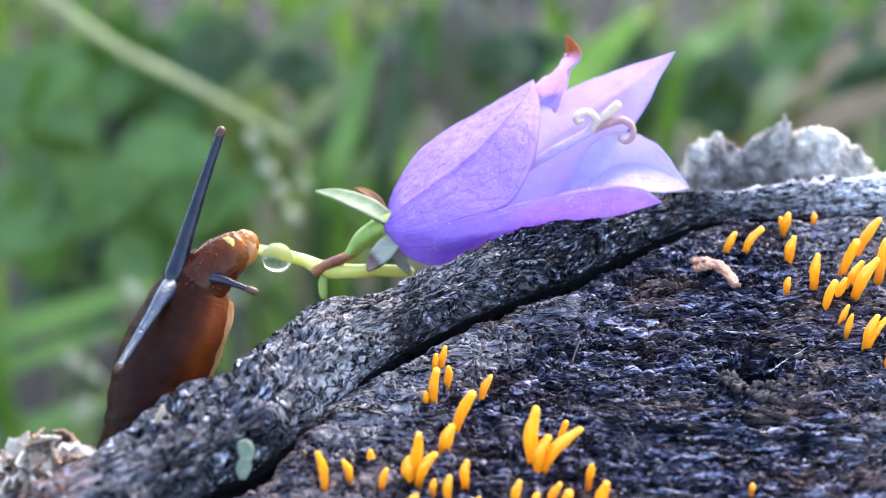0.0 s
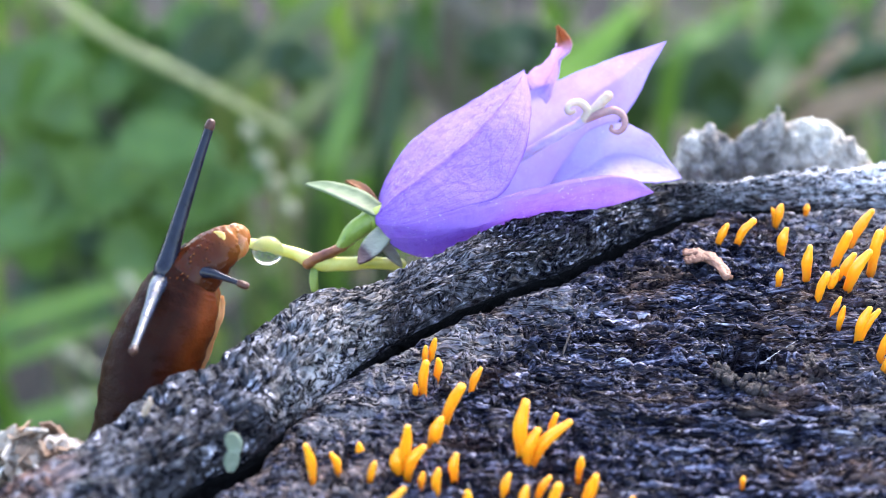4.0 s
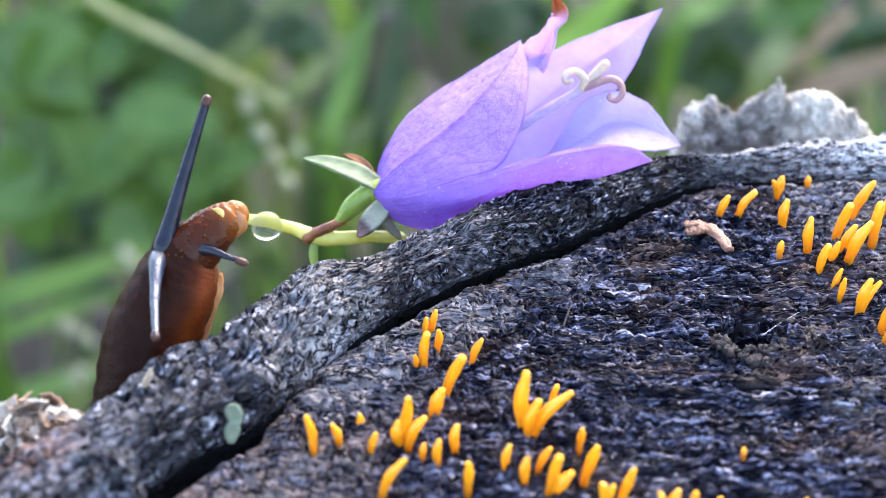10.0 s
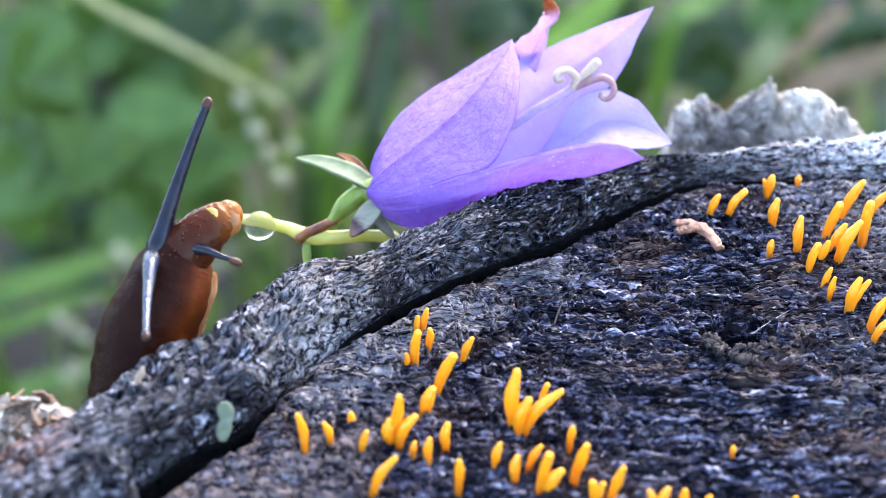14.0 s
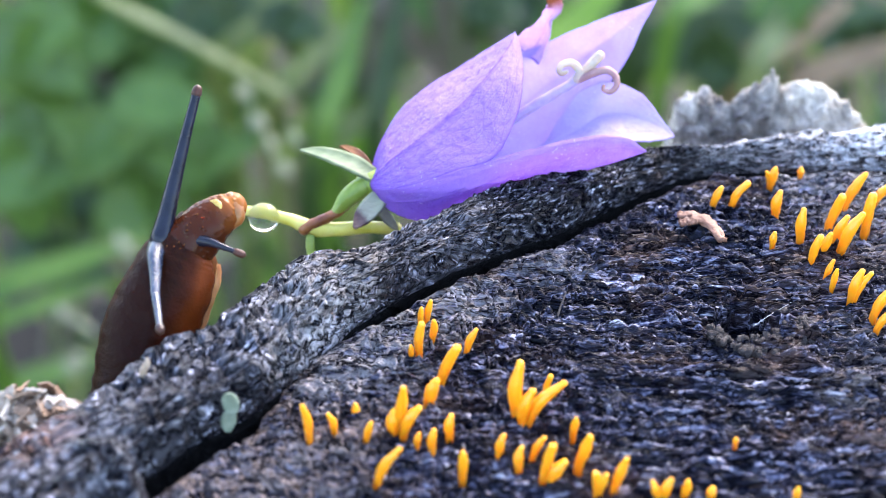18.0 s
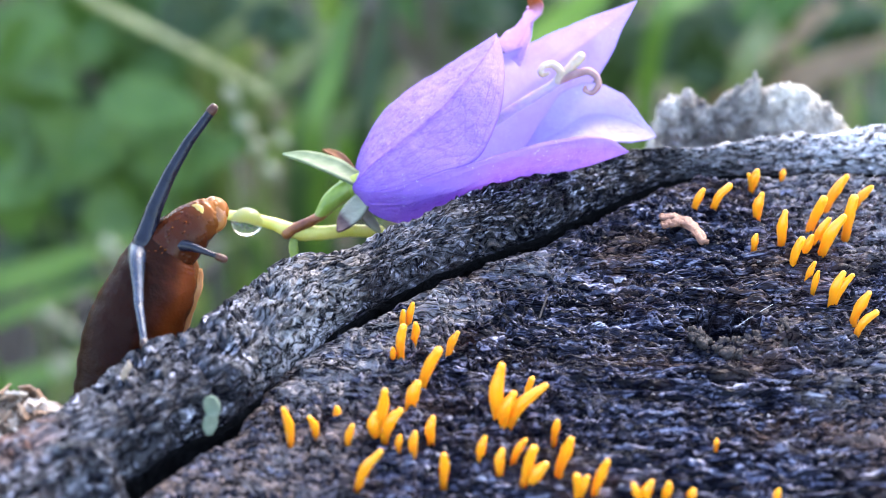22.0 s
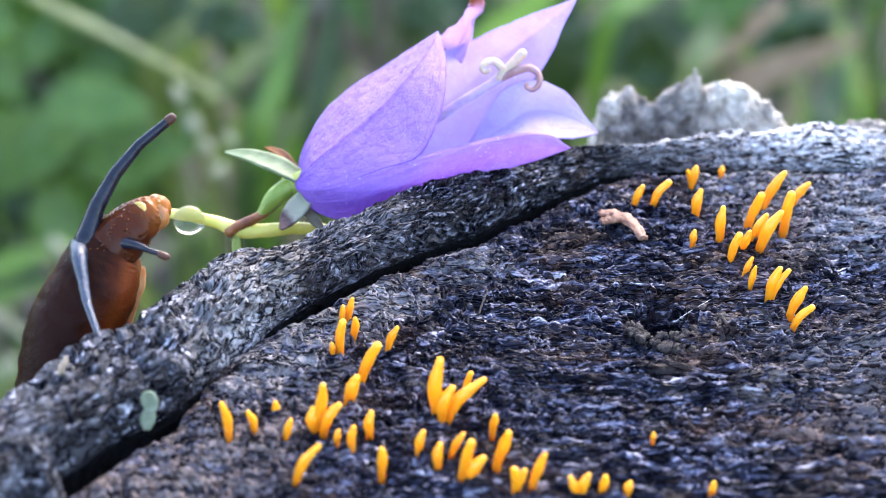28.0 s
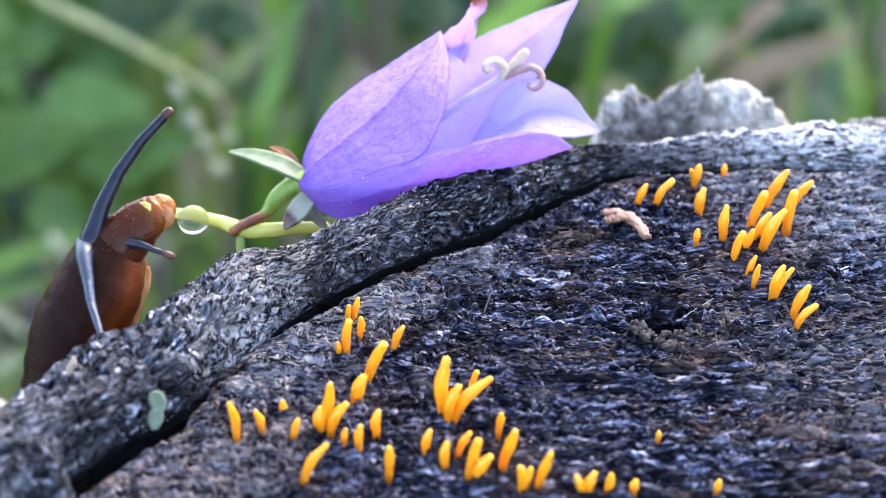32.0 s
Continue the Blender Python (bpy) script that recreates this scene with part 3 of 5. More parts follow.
def stump():
    top = thing("tree_stump", pose(0, 0, 0), "weathered charred tree stump with cracked cut face", "stump")
    # cut face
    x = np.concatenate([np.linspace(-70, -34, 19)[:-1], np.arange(-34, 66, 0.13), np.linspace(66, 130, 30)[1:]])
    y = np.concatenate([np.linspace(-150, -50, 40)[:-1], np.arange(-50, 23, 0.13), np.linspace(23, 30, 5)[1:]])
    X, Y = np.meshgrid(x, y)
    R = np.hypot(X - CENTRE[0], Y - CENTRE[1])
    A = np.degrees(np.arctan2(Y - CENTRE[1], X - CENTRE[0]))
    edge = R_CRACK(A) + 0.3 * fbm(A * 0.5, R * 0.0, 5, 3)
    right = np.clip((X - 2) / 22, 0, 1) * np.clip((20 - Y) / 20, 0, 1)
    warp = 2.0 * fbm(X * 0.12, Y * 0.12, 8, 2)
    lumps = fbm(X * 0.16, Y * 0.16, 31, 3)

    V = Y + 0.13 * X + 0.35 * warp
    # rounded strands of charred fibre with sharp creases between them
    swirl = 1.3 * fbm(X * 0.35, Y * 0.35, 15, 2)
    fibre = np.abs(fbm(X * 0.24 + warp * 0.2, (V + 0.25 * swirl) * 1.3, 11, 3, 0.6))
    crumbs = np.abs(fbm(X * 0.62 + swirl, Y * 1.2 + swirl * 0.7, 21, 3, 0.62))
    grain = fbm(X * 0.16 + warp, V * 1.7 + 0.3 * swirl, 41, 2, 0.6, ridge=True)
    streak = np.clip(2.2 * fbm(X * 0.035, V * 0.16, 91, 2) + 0.25, 0, 1) * np.clip((X - 2) / 16, 0, 1)
    lines = np.abs(fbm(X * 0.05, (V + 0.1 * swirl) * 0.95, 95, 3, 0.55))
    calm = 0.2 + 0.8 * np.clip((edge - R - 0.2) / 2.5, 0, 1)
    fibre, crumbs, grain = fibre * calm, crumbs * calm * (1 - 0.6 * streak), grain * calm
    Z = 1.05 * streak * lines + 0.45 * lumps + 0.85 * fibre * (0.4 + 0.6 * right) + 1.15 * crumbs * (1 - 0.55 * right) + 0.13 * grain + (0.42 - 0.2 * streak) * calm * np.abs(fbm(X * 1.1 + 0.6 * swirl, Y * 1.9, 43, 2))
    Z -= 0.88
    hole = np.hypot((X - 28.6) / 3.2, (Y + 13.2) / 2.8) + 0.4 * fbm(X * 0.41 + Y * 0.3, Y * 0.45 - X * 0.27, 77, 3, 0.6)
    pit = np.clip((1.05 - hole) / 0.25, 0, 1)
    Z -= 6.0 * pit * pit * (3 - 2 * pit)
    for k, (fx, fy, reach, deep) in enumerate(((0.05, 0.42, 0.05, 1.2), (0.06, 0.8, 0.06, 0.8))):
        groove = fbm(X * fx, (Y + 0.13 * X + warp * 0.5) * fy, 120 + 7 * k, 2)
        Z -= deep * np.exp(-(groove / reach) ** 2) * (0.25 + 0.75 * right)
    Z += 0.8 * np.exp(-(np.hypot((X - 31.5) / 4.5, (Y + 16.8) / 3.0)) ** 2) * (1 + 1.5 * fbm(X * 0.9, Y * 0.9, 79, 1))
    over = np.clip((R - edge + 0.1) / 0.5, 0, 1)
    Z = Z + 0.5 * np.exp(-((R - edge + 1.8) / 1.4) ** 2) - 11 * over ** 1.4
    keep = R < edge + 2.2
    good = keep[:-1, :-1] & keep[1:, :-1] & keep[:-1, 1:] & keep[1:, 1:]
    js, is_ = np.nonzero(good)
    w = X.shape[1]
    quad = np.stack([js * w + is_, js * w + is_ + 1, (js + 1) * w + is_ + 1, (js + 1) * w + is_], 1)
    used = np.unique(quad)
    back = np.zeros(X.size, int)
    back[used] = np.arange(len(used))
    v = np.stack([X, Y, Z], -1).reshape(-1, 3)[used] * MM
    part_mesh("cut_face", mesh_from("cut_face", v, back[quad].tolist(), M_WOOD), top, "charred blue-black end grain with bluish glints painted in")
    # bark ring: dense where it is near, sparse behind the viewer
    ang = np.concatenate([np.arange(58, 178, 0.09), np.arange(178, 418, 2.0)])
    rc, rk, zk, gp = R_CRACK(ang), R_CREST(ang), Z_CREST(ang), GAP(ang)
    s = np.linspace(0, 1, 190)
    prof_r, prof_z = [], []
    qs = [0, 0.10, 0.18, 0.24, 0.32, 0.46, 0.58, 0.68, 0.80, 0.90, 1.0]
    open_ = np.clip(gp / 1.5, 0, 1)
    shoulder = np.clip((ang - 122) / 16, 0, 1)
    for q in s:
        lift = shoulder * np.interp(q, qs, [0, 0, 0, 0.13, 0.27, 0.10, 0, 0, 0, 0, 0])
        inset = shoulder * np.interp(q, qs, [0, 0, 0, 0, -0.13, -0.12, 0, 0, 0, 0, 0])
        pr = np.interp(q, qs, [0, 0, 0, 0, 0.14, 0.52, 1.0, 1.45, 1.9, 2.2, 2.5])
        pz = np.interp(q, qs, [0, 0, 0, 0.10, 0.55, 0.88, 1.0, 0.80, 0.1, -1.2, -5.0])
        ar = np.interp(q, qs, [3.2, 2.8, 1.4, 0, 0, 0, 0, 0, 0, 0, 0])
        az = np.interp(q, qs, [-9, -2.5, -0.4, 0, 0, 0, 0, 0, 0, 0, 0])
        prof_r.append(rc + gp + open_ * ar + (rk - rc - gp) * (pr + inset))
        prof_z.append(zk * (pz + lift) + az)
    k = np.exp(-(np.arange(-4, 5) / 1.8) ** 2)
    k /= k.sum()
    PR = np.apply_along_axis(lambda c: np.convolve(np.pad(c, 4, mode="edge"), k, "valid"), 0, np.array(prof_r))
    PZ = np.apply_along_axis(lambda c: np.convolve(np.pad(c, 4, mode="edge"), k, "valid"), 0, np.array(prof_z))
    AA = np.radians(ang)[None, :]
    arc = np.radians(ang)[None, :] * 78.0
    S = s[:, None] * 22.0
    fade = 0.25 + 0.75 * np.clip((s[:, None] - 0.18) / 0.1, 0, 1)
    left = np.clip((ang[None, :] - 128) / 14, 0, 1)
    curl = 1.2 * fbm(arc * 0.4, S * 0.5, 83, 2)
    strands = np.abs(fbm(arc * 0.34 + 0.30 * S + curl * 0.5, S * 1.35 - 0.10 * arc + curl * 0.7, 61, 3, 0.62))
    flakes = np.abs(fbm(arc * 0.8 + curl, S * 1.5 + curl, 67, 2, 0.6))
    ridges = np.abs(fbm(arc * 0.13 + 0.10 * S + curl * 0.25, S * 0.62 - 0.06 * arc + curl * 0.3, 63, 4, 0.5))
    split = np.exp(-(fbm(arc * 0.10 + 0.05 * S, S * 0.42 + 0.25 * curl, 73, 2) / 0.05) ** 2)
    cross = np.exp(-(fbm(arc * 0.22 + 0.1 * S, S * 0.12, 75, 2) / 0.04) ** 2) * left
    rough = (0.34 + 0.55 * left) * fbm(arc * 0.20, S * 0.26, 51, 2) + 0.36 * (1 - 0.35 * left) * strands + 0.85 * left * ridges + 0.24 * (1 - 0.3 * left) * flakes + 0.7 * left * (np.abs(fbm(arc * 0.16 + 0.08 * S + curl * 0.3, S * 0.30 + curl * 0.2, 87, 3, 0.55)) - 0.3) - (0.45 + 0.4 * left) * split - 0.4 * cross - 0.36 - 0.40 * left
    dr, dz = np.gradient(PR, axis=0), np.gradient(PZ, axis=0)
    ln = np.hypot(dr, dz) + 1e-9
    rough = rough * fade
    PR2, PZ2 = PR - dz / ln * rough, PZ + dr / ln * rough
    VX, VY = CENTRE[0] + PR2 * np.cos(AA), CENTRE[1] + PR2 * np.sin(AA)
    n, w = PR.shape
    v = np.stack([VX, VY, PZ2], -1).reshape(-1, 3) * MM
    def band(i0, i1):
        return [(i * w + j, (i + 1) * w + j, (i + 1) * w + (j + 1) % w, i * w + (j + 1) % w) for i in range(i0, i1) for j in range(w)]

    lip = int(0.17 * n)
    uv = np.stack([arc + 0 * S, S + 0 * arc], -1).reshape(-1, 2) * MM
    part_mesh("bark_ring", mesh_from("bark_ring", v[lip * w:], band(0, n - 1 - lip), M_BARK, uv[lip * w:]), top, "blackened bark rim with pale weathered patches and painted glint flecks")
    # separate strip whose black colour carries the shade inside the crack
    part_mesh("crack_wall", mesh_from("crack_wall", v[:(lip + 1) * w], band(0, lip), M_CRACKSHADE), top, "charred inner wall of the crack, coloured black for its shade")
    # trunk below the ring
    ang = np.arange(0, 360, 3.0)
    hs = np.linspace(-10, GROUND_Z * 1000 - 20, 30)
    rr = R_CREST(ang) + 3
    v, f = [], []
    for i, h in enumerate(hs):
        flare = 1 + 0.35 * (i / 29) ** 3
        for j, a in enumerate(ang):
            q = (rr[j] * flare + 2.5 * math.sin(a * 0.35) + 1.5 * noise.noise(Vector((a * 0.1, h * 0.03, 0)))) * MM
            v.append((CENTRE[0] * MM + q * math.cos(radians(a)), CENTRE[1] * MM + q * math.sin(radians(a)), h * MM))
    w = len(ang)
    f = [(i * w + j, (i + 1) * w + j, (i + 1) * w + (j + 1) % w, i * w + (j + 1) % w) for i in range(29) for j in range(w)]
    part_mesh("trunk", mesh_from("trunk", v, f, M_SIDE), top, "dark bark of the stump's side")
    lump("bark_knob", (-29.1, -38.1, 1.2), 4.6, 5.4, 3.2, [-1, 0.3, 0.75, 0.95, 1.0, 0.9, 0.6, -0.6], M_KNOB, top, "rounded weathered bark knob", 0.5, 14.0)
    # lichen crust on the outer bark
    lichen_crust(top)
    return top


def flake_heap(name, centre, spread, height, count, size, material, parent, label, seed):
    """Many small curled flakes heaped on one another."""
    rng = random.Random(seed)
    v, f = [], []
    for _ in range(count):
        a, d = rng.random() * 6.283, rng.random() ** 0.6
        px = centre[0] + spread[0] * d * math.cos(a)
        py = centre[1] + spread[1] * d * math.sin(a)
        pz = centre[2] + height * (1 - d * d) * rng.uniform(0.2, 1.0)
        s = size * rng.choice((0.5, 0.8, 1.2, 1.9))
        rot = Euler((rng.uniform(-1.2, 1.2), rng.uniform(-1.2, 1.2), rng.random() * 6.3)).to_matrix()
        b = len(v)
        k = rng.uniform(0.05, 0.3)
        for i in range(4):
            for j in range(4):
                u, w = i / 3 - 0.5, j / 3 - 0.5
                q = rot @ Vector((u * s * (1 - 0.5 * abs(w)) + rng.uniform(-0.1, 0.1) * s, w * s * 0.8 + rng.uniform(-0.1, 0.1) * s, k * s * (u * u + w) + rng.uniform(-0.05, 0.05) * s))
                v.append(((px + q.x) * MM, (py + q.y) * MM, (pz + q.z) * MM))
        for i in range(3):
            for j in range(3):
                f.append((b + i * 4 + j, b + i * 4 + j + 1, b + (i + 1) * 4 + j + 1, b + (i + 1) * 4 + j))
    ob = part_mesh(name, mesh_from(name, v, f, material, smooth=False), parent, label)
    sol = ob.modifiers.new("thick", "SOLIDIFY")
    sol.thickness = 0.00018
    return ob


def lump(name, centre, half, height, depth, heights, material, parent, label, rough=1.0, seed=0.0):
    """A knobbly crust on the bark: an uneven ridge with pits and warts."""
    n, w = 120, 130
    v = []
    us = np.linspace(-1, 1, len(heights))
    for i in range(n):
        for j in range(w):
            u, t = j / (w - 1) * 2 - 1, i / (n - 1)
            h = float(np.interp(u, us, heights)) * height
            a = math.pi * t
            z = -13 + (h + 13) * max(math.sin(a), 0) ** 0.5
            y = -depth * math.cos(a) * (1 - 0.35 * (z + 13) / (height + 13))
            q = Vector((u * half, y, z))
            d = 0.45 * noise.fractal(q * 0.30 + Vector((seed, 0, 0)), 0.8, 2.1, 4) + 1.3 * (0.5 - noise.voronoi(q * 0.5 + Vector((0, seed, 0)))[0][0]) + 0.55 * (0.5 - noise.voronoi(q * 1.25 + Vector((0, seed, 3)))[0][0]) + 0.3 * noise.noise(q * 2.6 + Vector((seed, 0, 3))) - 0.05
            q += Vector((0.5 * u, -math.cos(a), math.sin(a))) * d * 1.3 * rough
            v.append(((centre[0] + q.x) * MM, (centre[1] + q.y) * MM, (centre[2] + q.z) * MM))
    f = [(i * w + j, i * w + j + 1, (i + 1) * w + j + 1, (i + 1) * w + j) for i in range(n - 1) for j in range(w - 1)]
    return part_mesh(name, mesh_from(name, v, f, material), parent, label)


def lichen_crust(parent):
    lump("lichen_crust", (34.2, 33.5, -6.0), 8.4, 6.6, 5.0, [-1, 0.45, 0.8, 0.85, 0.75, 0.95, 1.1, 1.15, 0.7, -0.5], M_LICHEN, parent, "grey crumbly lichened lump of bark", 1.35, 2.0)
    lump("lichen_crust", (45.4, 33.0, -6.0), 8.2, 7.4, 4.5, [-1, 0.7, 1.1, 1.12, 1.0, 0.85, 0.6, 0.35, 0.1, -0.8], M_LICHENPALE, parent, "whitish lichened lump of bark", 0.75, 5.0)
    lump("lichen_crust", (28.6, 33.0, -6.0), 2.4, 6.3, 3.0, [-1, 0.8, 1.0, 0.9, -0.5], M_LICHENPALE, parent, "small pale lichened knob", 0.8, 8.0)
    lump("lichen_crust", (56.5, 25.0, -1.5), 5.0, 2.4, 3.5, [-1, 0.2, 0.6, 0.9, 1.0, 0.9, 0.5], M_LICHEN, parent, "pale brownish lichened bark edge", 0.8, 11.0)
    tube_part("lichen_tip", [(0.0388, 0.0330, 0.0006), (0.0387, 0.0330, 0.0020), (0.0384, 0.0330, 0.0034)], [0.0006, 0.0004, 0.0002], M_LICHEN, parent, wobble=0.4)


stump()

# ---- the bellflower ----
U = 0.00006001          # design unit of the flower and its stem, about a sixteenth of a millimetre
FLOWER_AT = (-0.00774, 0.010, 0.00145)
LEAN = pose(0, 0, 0, 57)


def flower_pose(dx=0.0, dy=0.0, turn=0.0):
    return Matrix.Translation(FLOWER_AT) @ LEAN @ pose(dx * MM, dy * MM, 0, 0, 0, turn)


def rail(pts, n):
    """n evenly spaced points on a smooth curve through pts."""
    c = catmull(pts, 400)
    d = np.concatenate([[0], np.cumsum(np.linalg.norm(np.diff(c, axis=0), axis=1))])
    return np.stack([np.interp(np.linspace(0, d[-1], n), d, c[:, k]) for k in range(3)], 1)


def petal(parent, upper, rib, lower, name="petal", material=None, label="", crease=0.25, seed=0, crinkle=1.0, teeth=1.0, nt=90, nv=41):
    """A thin petal spanned from its upper edge over the midrib to its lower edge, from the base to the tip."""
    a, m, b = (rail(q, nt) for q in (upper, rib, lower))
    w = np.linspace(-1, 1, nv)[None, :, None]
    t = np.linspace(0, 1, nt)[:, None, None]
    a, m, b = a[:, None], m[:, None], b[:, None]
    quad = a * w * (w - 1) / 2 + m * (1 - w * w) + b * w * (w + 1) / 2
    flat = np.where(w < 0, m + (a - m) * -w, m + (b - m) * w)
    g = quad * (1 - crease) + flat * crease
    du, dv = np.gradient(g, axis=0), np.gradient(g, axis=1)
    nrm = np.cross(dv, du)
    nrm /= np.linalg.norm(nrm, axis=2)[:, :, None] + 1e-9
    T, W = t[:, :, 0] + 0 * w[:, :, 0], w[:, :, 0] + 0 * t[:, :, 0]
    relief = 2.2 * fbm(T * 5 + seed, W * 2.0 + seed * 3, 201, 3) + 0.9 * fbm(T * 16, W * 6 + seed, 207, 3) + 2.2 * np.exp(-(W / 0.05) ** 2) * (1 - T)
    g = g + nrm * (crinkle * relief * np.sin(np.pi * np.clip(T * 1.02, 0, 1)) ** 0.4)[:, :, None]
    # small uneven teeth on the free edges
    rim = np.clip((np.abs(W) - 0.9) / 0.1, 0, 1) * np.clip((T - 0.42) * 6, 0, 1) * np.clip((1 - T) * 12, 0, 1)
    side = dv / (np.linalg.norm(dv, axis=2)[:, :, None] + 1e-9) * np.sign(W)[:, :, None]
    g = g + side * (teeth * rim * (2.4 * np.clip(fbm(T * 34, W * 0.5 + seed, 211, 2), 0, 2) + 1.2 * fbm(T * 13, W * 0.2 + seed, 213, 1)))[:, :, None]
    # the whole bell leans a little
    g[:, :, 0] += 0.046 * g[:, :, 2]
    g[:, :, 1] -= 0.040 * g[:, :, 2]
    uv = np.stack([(W + 1) / 2, T], -1).reshape(-1, 2)
    f = [(i * nv + j, i * nv + j + 1, (i + 1) * nv + j + 1, (i + 1) * nv + j) for i in range(nt - 1) for j in range(nv - 1)]
    ob = part_mesh(name, mesh_from(name, g.reshape(-1, 3) * U, f, material or M_PETAL, uv), parent, label)
    sol = ob.modifiers.new("thick", "SOLIDIFY")
    sol.thickness = 0.00012
    sol.offset = 0
    return ob


def blade_part(name, pts, widths, normal, material, parent, label="", cup=0.2, thick=0.00025, nv=7, crumple=0.0):
    """A thin leaf along a curve, cupped across."""
    c = catmull(np.hstack([np.asarray(pts, float), np.asarray(widths, float)[:, None]]), 22)
    v, uv = [], []
    nrm = np.array(normal, float)
    nrm /= np.linalg.norm(nrm)
    tan = np.gradient(c[:, :3], axis=0)
    for i, row in enumerate(c):
        t = tan[i] / (np.linalg.norm(tan[i]) + 1e-12)
        side = np.cross(t, nrm)
        side /= np.linalg.norm(side) + 1e-12
        up = np.cross(side, t)
        for j in range(nv):
            w = j / (nv - 1) * 2 - 1
            rag = crumple * noise.noise(Vector((i * 0.6, w * 1.4, 3.1)))
            v.append(row[:3] + side * (w * max(row[3], 1e-6) + rag * w) + up * (cup * w * w * row[3] + rag))
            uv.append(((w + 1) / 2, i / (len(c) - 1)))
    f = [(i * nv + j, i * nv + j + 1, (i + 1) * nv + j + 1, (i + 1) * nv + j) for i in range(len(c) - 1) for j in range(nv - 1)]
    ob = part_mesh(name, mesh_from(name, v, f, material, uv), parent, label)
    sol = ob.modifiers.new("thick", "SOLIDIFY")
    sol.thickness = thick
    sol.offset = 0
    return ob


def units(pts):
    return [tuple(c * U for c in p) for p in pts]


def bellflower():
    fl = thing("bellflower", flower_pose(), "violet bellflower lying on the bark rim, bitten stem", "flower")
    # the five lobes of the bell, fused towards the base
    seam = [(-4, -6, 34), (28, -8, 92), (75, 2, 128), (140, 24, 142), (199, 42, 132)]
    top_edge = [(-4, 8, -20), (9, 68, -34), (50, 134, -44), (106, 179, -44), (163, 215, -32), (214, 248, -12), (251, 270, 8)]
    petal(fl, top_edge, [(-6, 3, 26), (28, 38, 68), (75, 73, 96), (145, 130, 108), (205, 196, 92), (240, 246, 46), (251, 270, 8)],
          seam + [(226, 78, 124), (247, 126, 112), (257, 178, 88), (259, 226, 50), (251, 270, 8)], seed=1, crease=0.6)
    petal(fl, seam + [(262, 59, 116), (330, 76, 100), (398, 86, 80), (446, 80, 58), (479, 59, 40)],
          [(-1, -10, 28), (26, -28, 64), (78, -28, 101), (148, -10, 114), (240, 22, 102), (340, 50, 84), (420, 64, 62), (479, 59, 40)],
          [(6, -16, 10), (26, -42, 34), (70, -62, 40), (112, -64, 34), (165, -50, 24), (235, -20, 16), (330, 10, 16), (420, 38, 26), (479, 59, 40)], seed=2, crease=0.0, material=M_PETALLOW)
    petal(fl, [(40, 60, -60), (150, 160, -74), (230, 224, -76), (307, 254, -74), (402, 295, -58), (455, 314, -42), (507, 331, -20)],
          [(30, 20, -70), (110, 50, -100), (205, 92, -112), (352, 208, -104), (440, 274, -70), (507, 331, -20)],
          [(40, -10, -50), (140, 0, -84), (260, 40, -96), (360, 110, -90), (425, 180, -72), (458, 224, -58), (484, 284, -40), (507, 331, -20)],
          material=M_PETALPALE, label="pale lilac inner side of the long pointed petal", seed=3, crease=0.75, crinkle=0.6)
    petal(fl, [(230, 20, -70), (300, 60, -72), (338, 118, -74), (378, 172, -72), (432, 186, -68), (484, 164, -56), (517, 120, -38), (539, 86, -18)],
          [(230, 20, -40), (310, 64, -52), (370, 96, -66), (414, 124, -74), (458, 128, -66), (502, 110, -42), (539, 86, -18)],
          [(220, 24, 20), (300, 56, 10), (372, 74, -2), (430, 77, -10), (480, 77, -14), (514, 80, -16), (539, 86, -18)],
          material=M_PETALWIDE, label="pale lilac inner side of a wide rounded petal", seed=4, crease=0.6, crinkle=0.5)
    petal(fl, top_edge[:5] + [(233, 252, -12)], [(0, 10, -46), (52, 122, -78), (130, 184, -84), (190, 222, -60), (232, 246, -26)],
          [(40, 60, -60), (150, 160, -74), (210, 212, -66), (232, 238, -40), (234, 248, -24)], material=M_PETALPALE, seed=5, teeth=0.0, nt=60, nv=21)
    blade_part("withered_petal", units([(280, 240, -88), (292, 254, -84), (305, 276, -70), (315, 300, -50), (325, 316, -28), (320, 336, -26), (311, 356, -24)]), [40 * U, 34 * U, 23 * U, 17 * U, 15 * U, 9 * U, 1.5 * U], (-0.2, 0.5, 1), M_WITHER, fl, "curled petal end with a brown withered tip", cup=0.5, thick=0.0002, nv=15, crumple=5.5 * U)
    pistil = tube_part("style", units([(120, 40, -40), (247, 117, -30), (300, 150, -22), (345, 176, -14), (366, 190, -10)]), [8 * U, 9 * U, 9 * U, 8.5 * U, 10 * U], M_STYLE, fl, "pale lilac style", wobble=0.12, rings=40)

    def arm(pts, r0, r1, mat=M_STIGMA, lab="cream curled stigma lobe"):
        tube_part("stigma_lobe", units(pts), list(np.linspace(r0, r1, len(pts)) * U), mat, pistil, lab, rings=34, sides=12)

    arm([(360, 186, -10), (378, 204, -6), (393, 220, -4), (402, 229, -4)], 9, 9.5)
    arm([(362, 188, -8), (366, 202, -2), (352, 215, 2), (337, 213, 6), (329, 204, 8), (333, 196, 8), (342, 199, 8)], 9, 4)
    arm([(364, 188, -8), (390, 198, 0), (413, 203, 4), (428, 193, 8), (431, 176, 10), (420, 164, 10), (408, 168, 10), (408, 174, 10)], 8.5, 3.8, M_STIGMAPINK, "pinkish-brown curled stigma lobe")
    # calyx
    tube_part("ovary", units([(-26, -14, 0), (-8, -2, 0), (8, 6, 0)]), [16 * U, 30 * U, 26 * U], M_BUD, fl, "green ovary cup", rings=14)
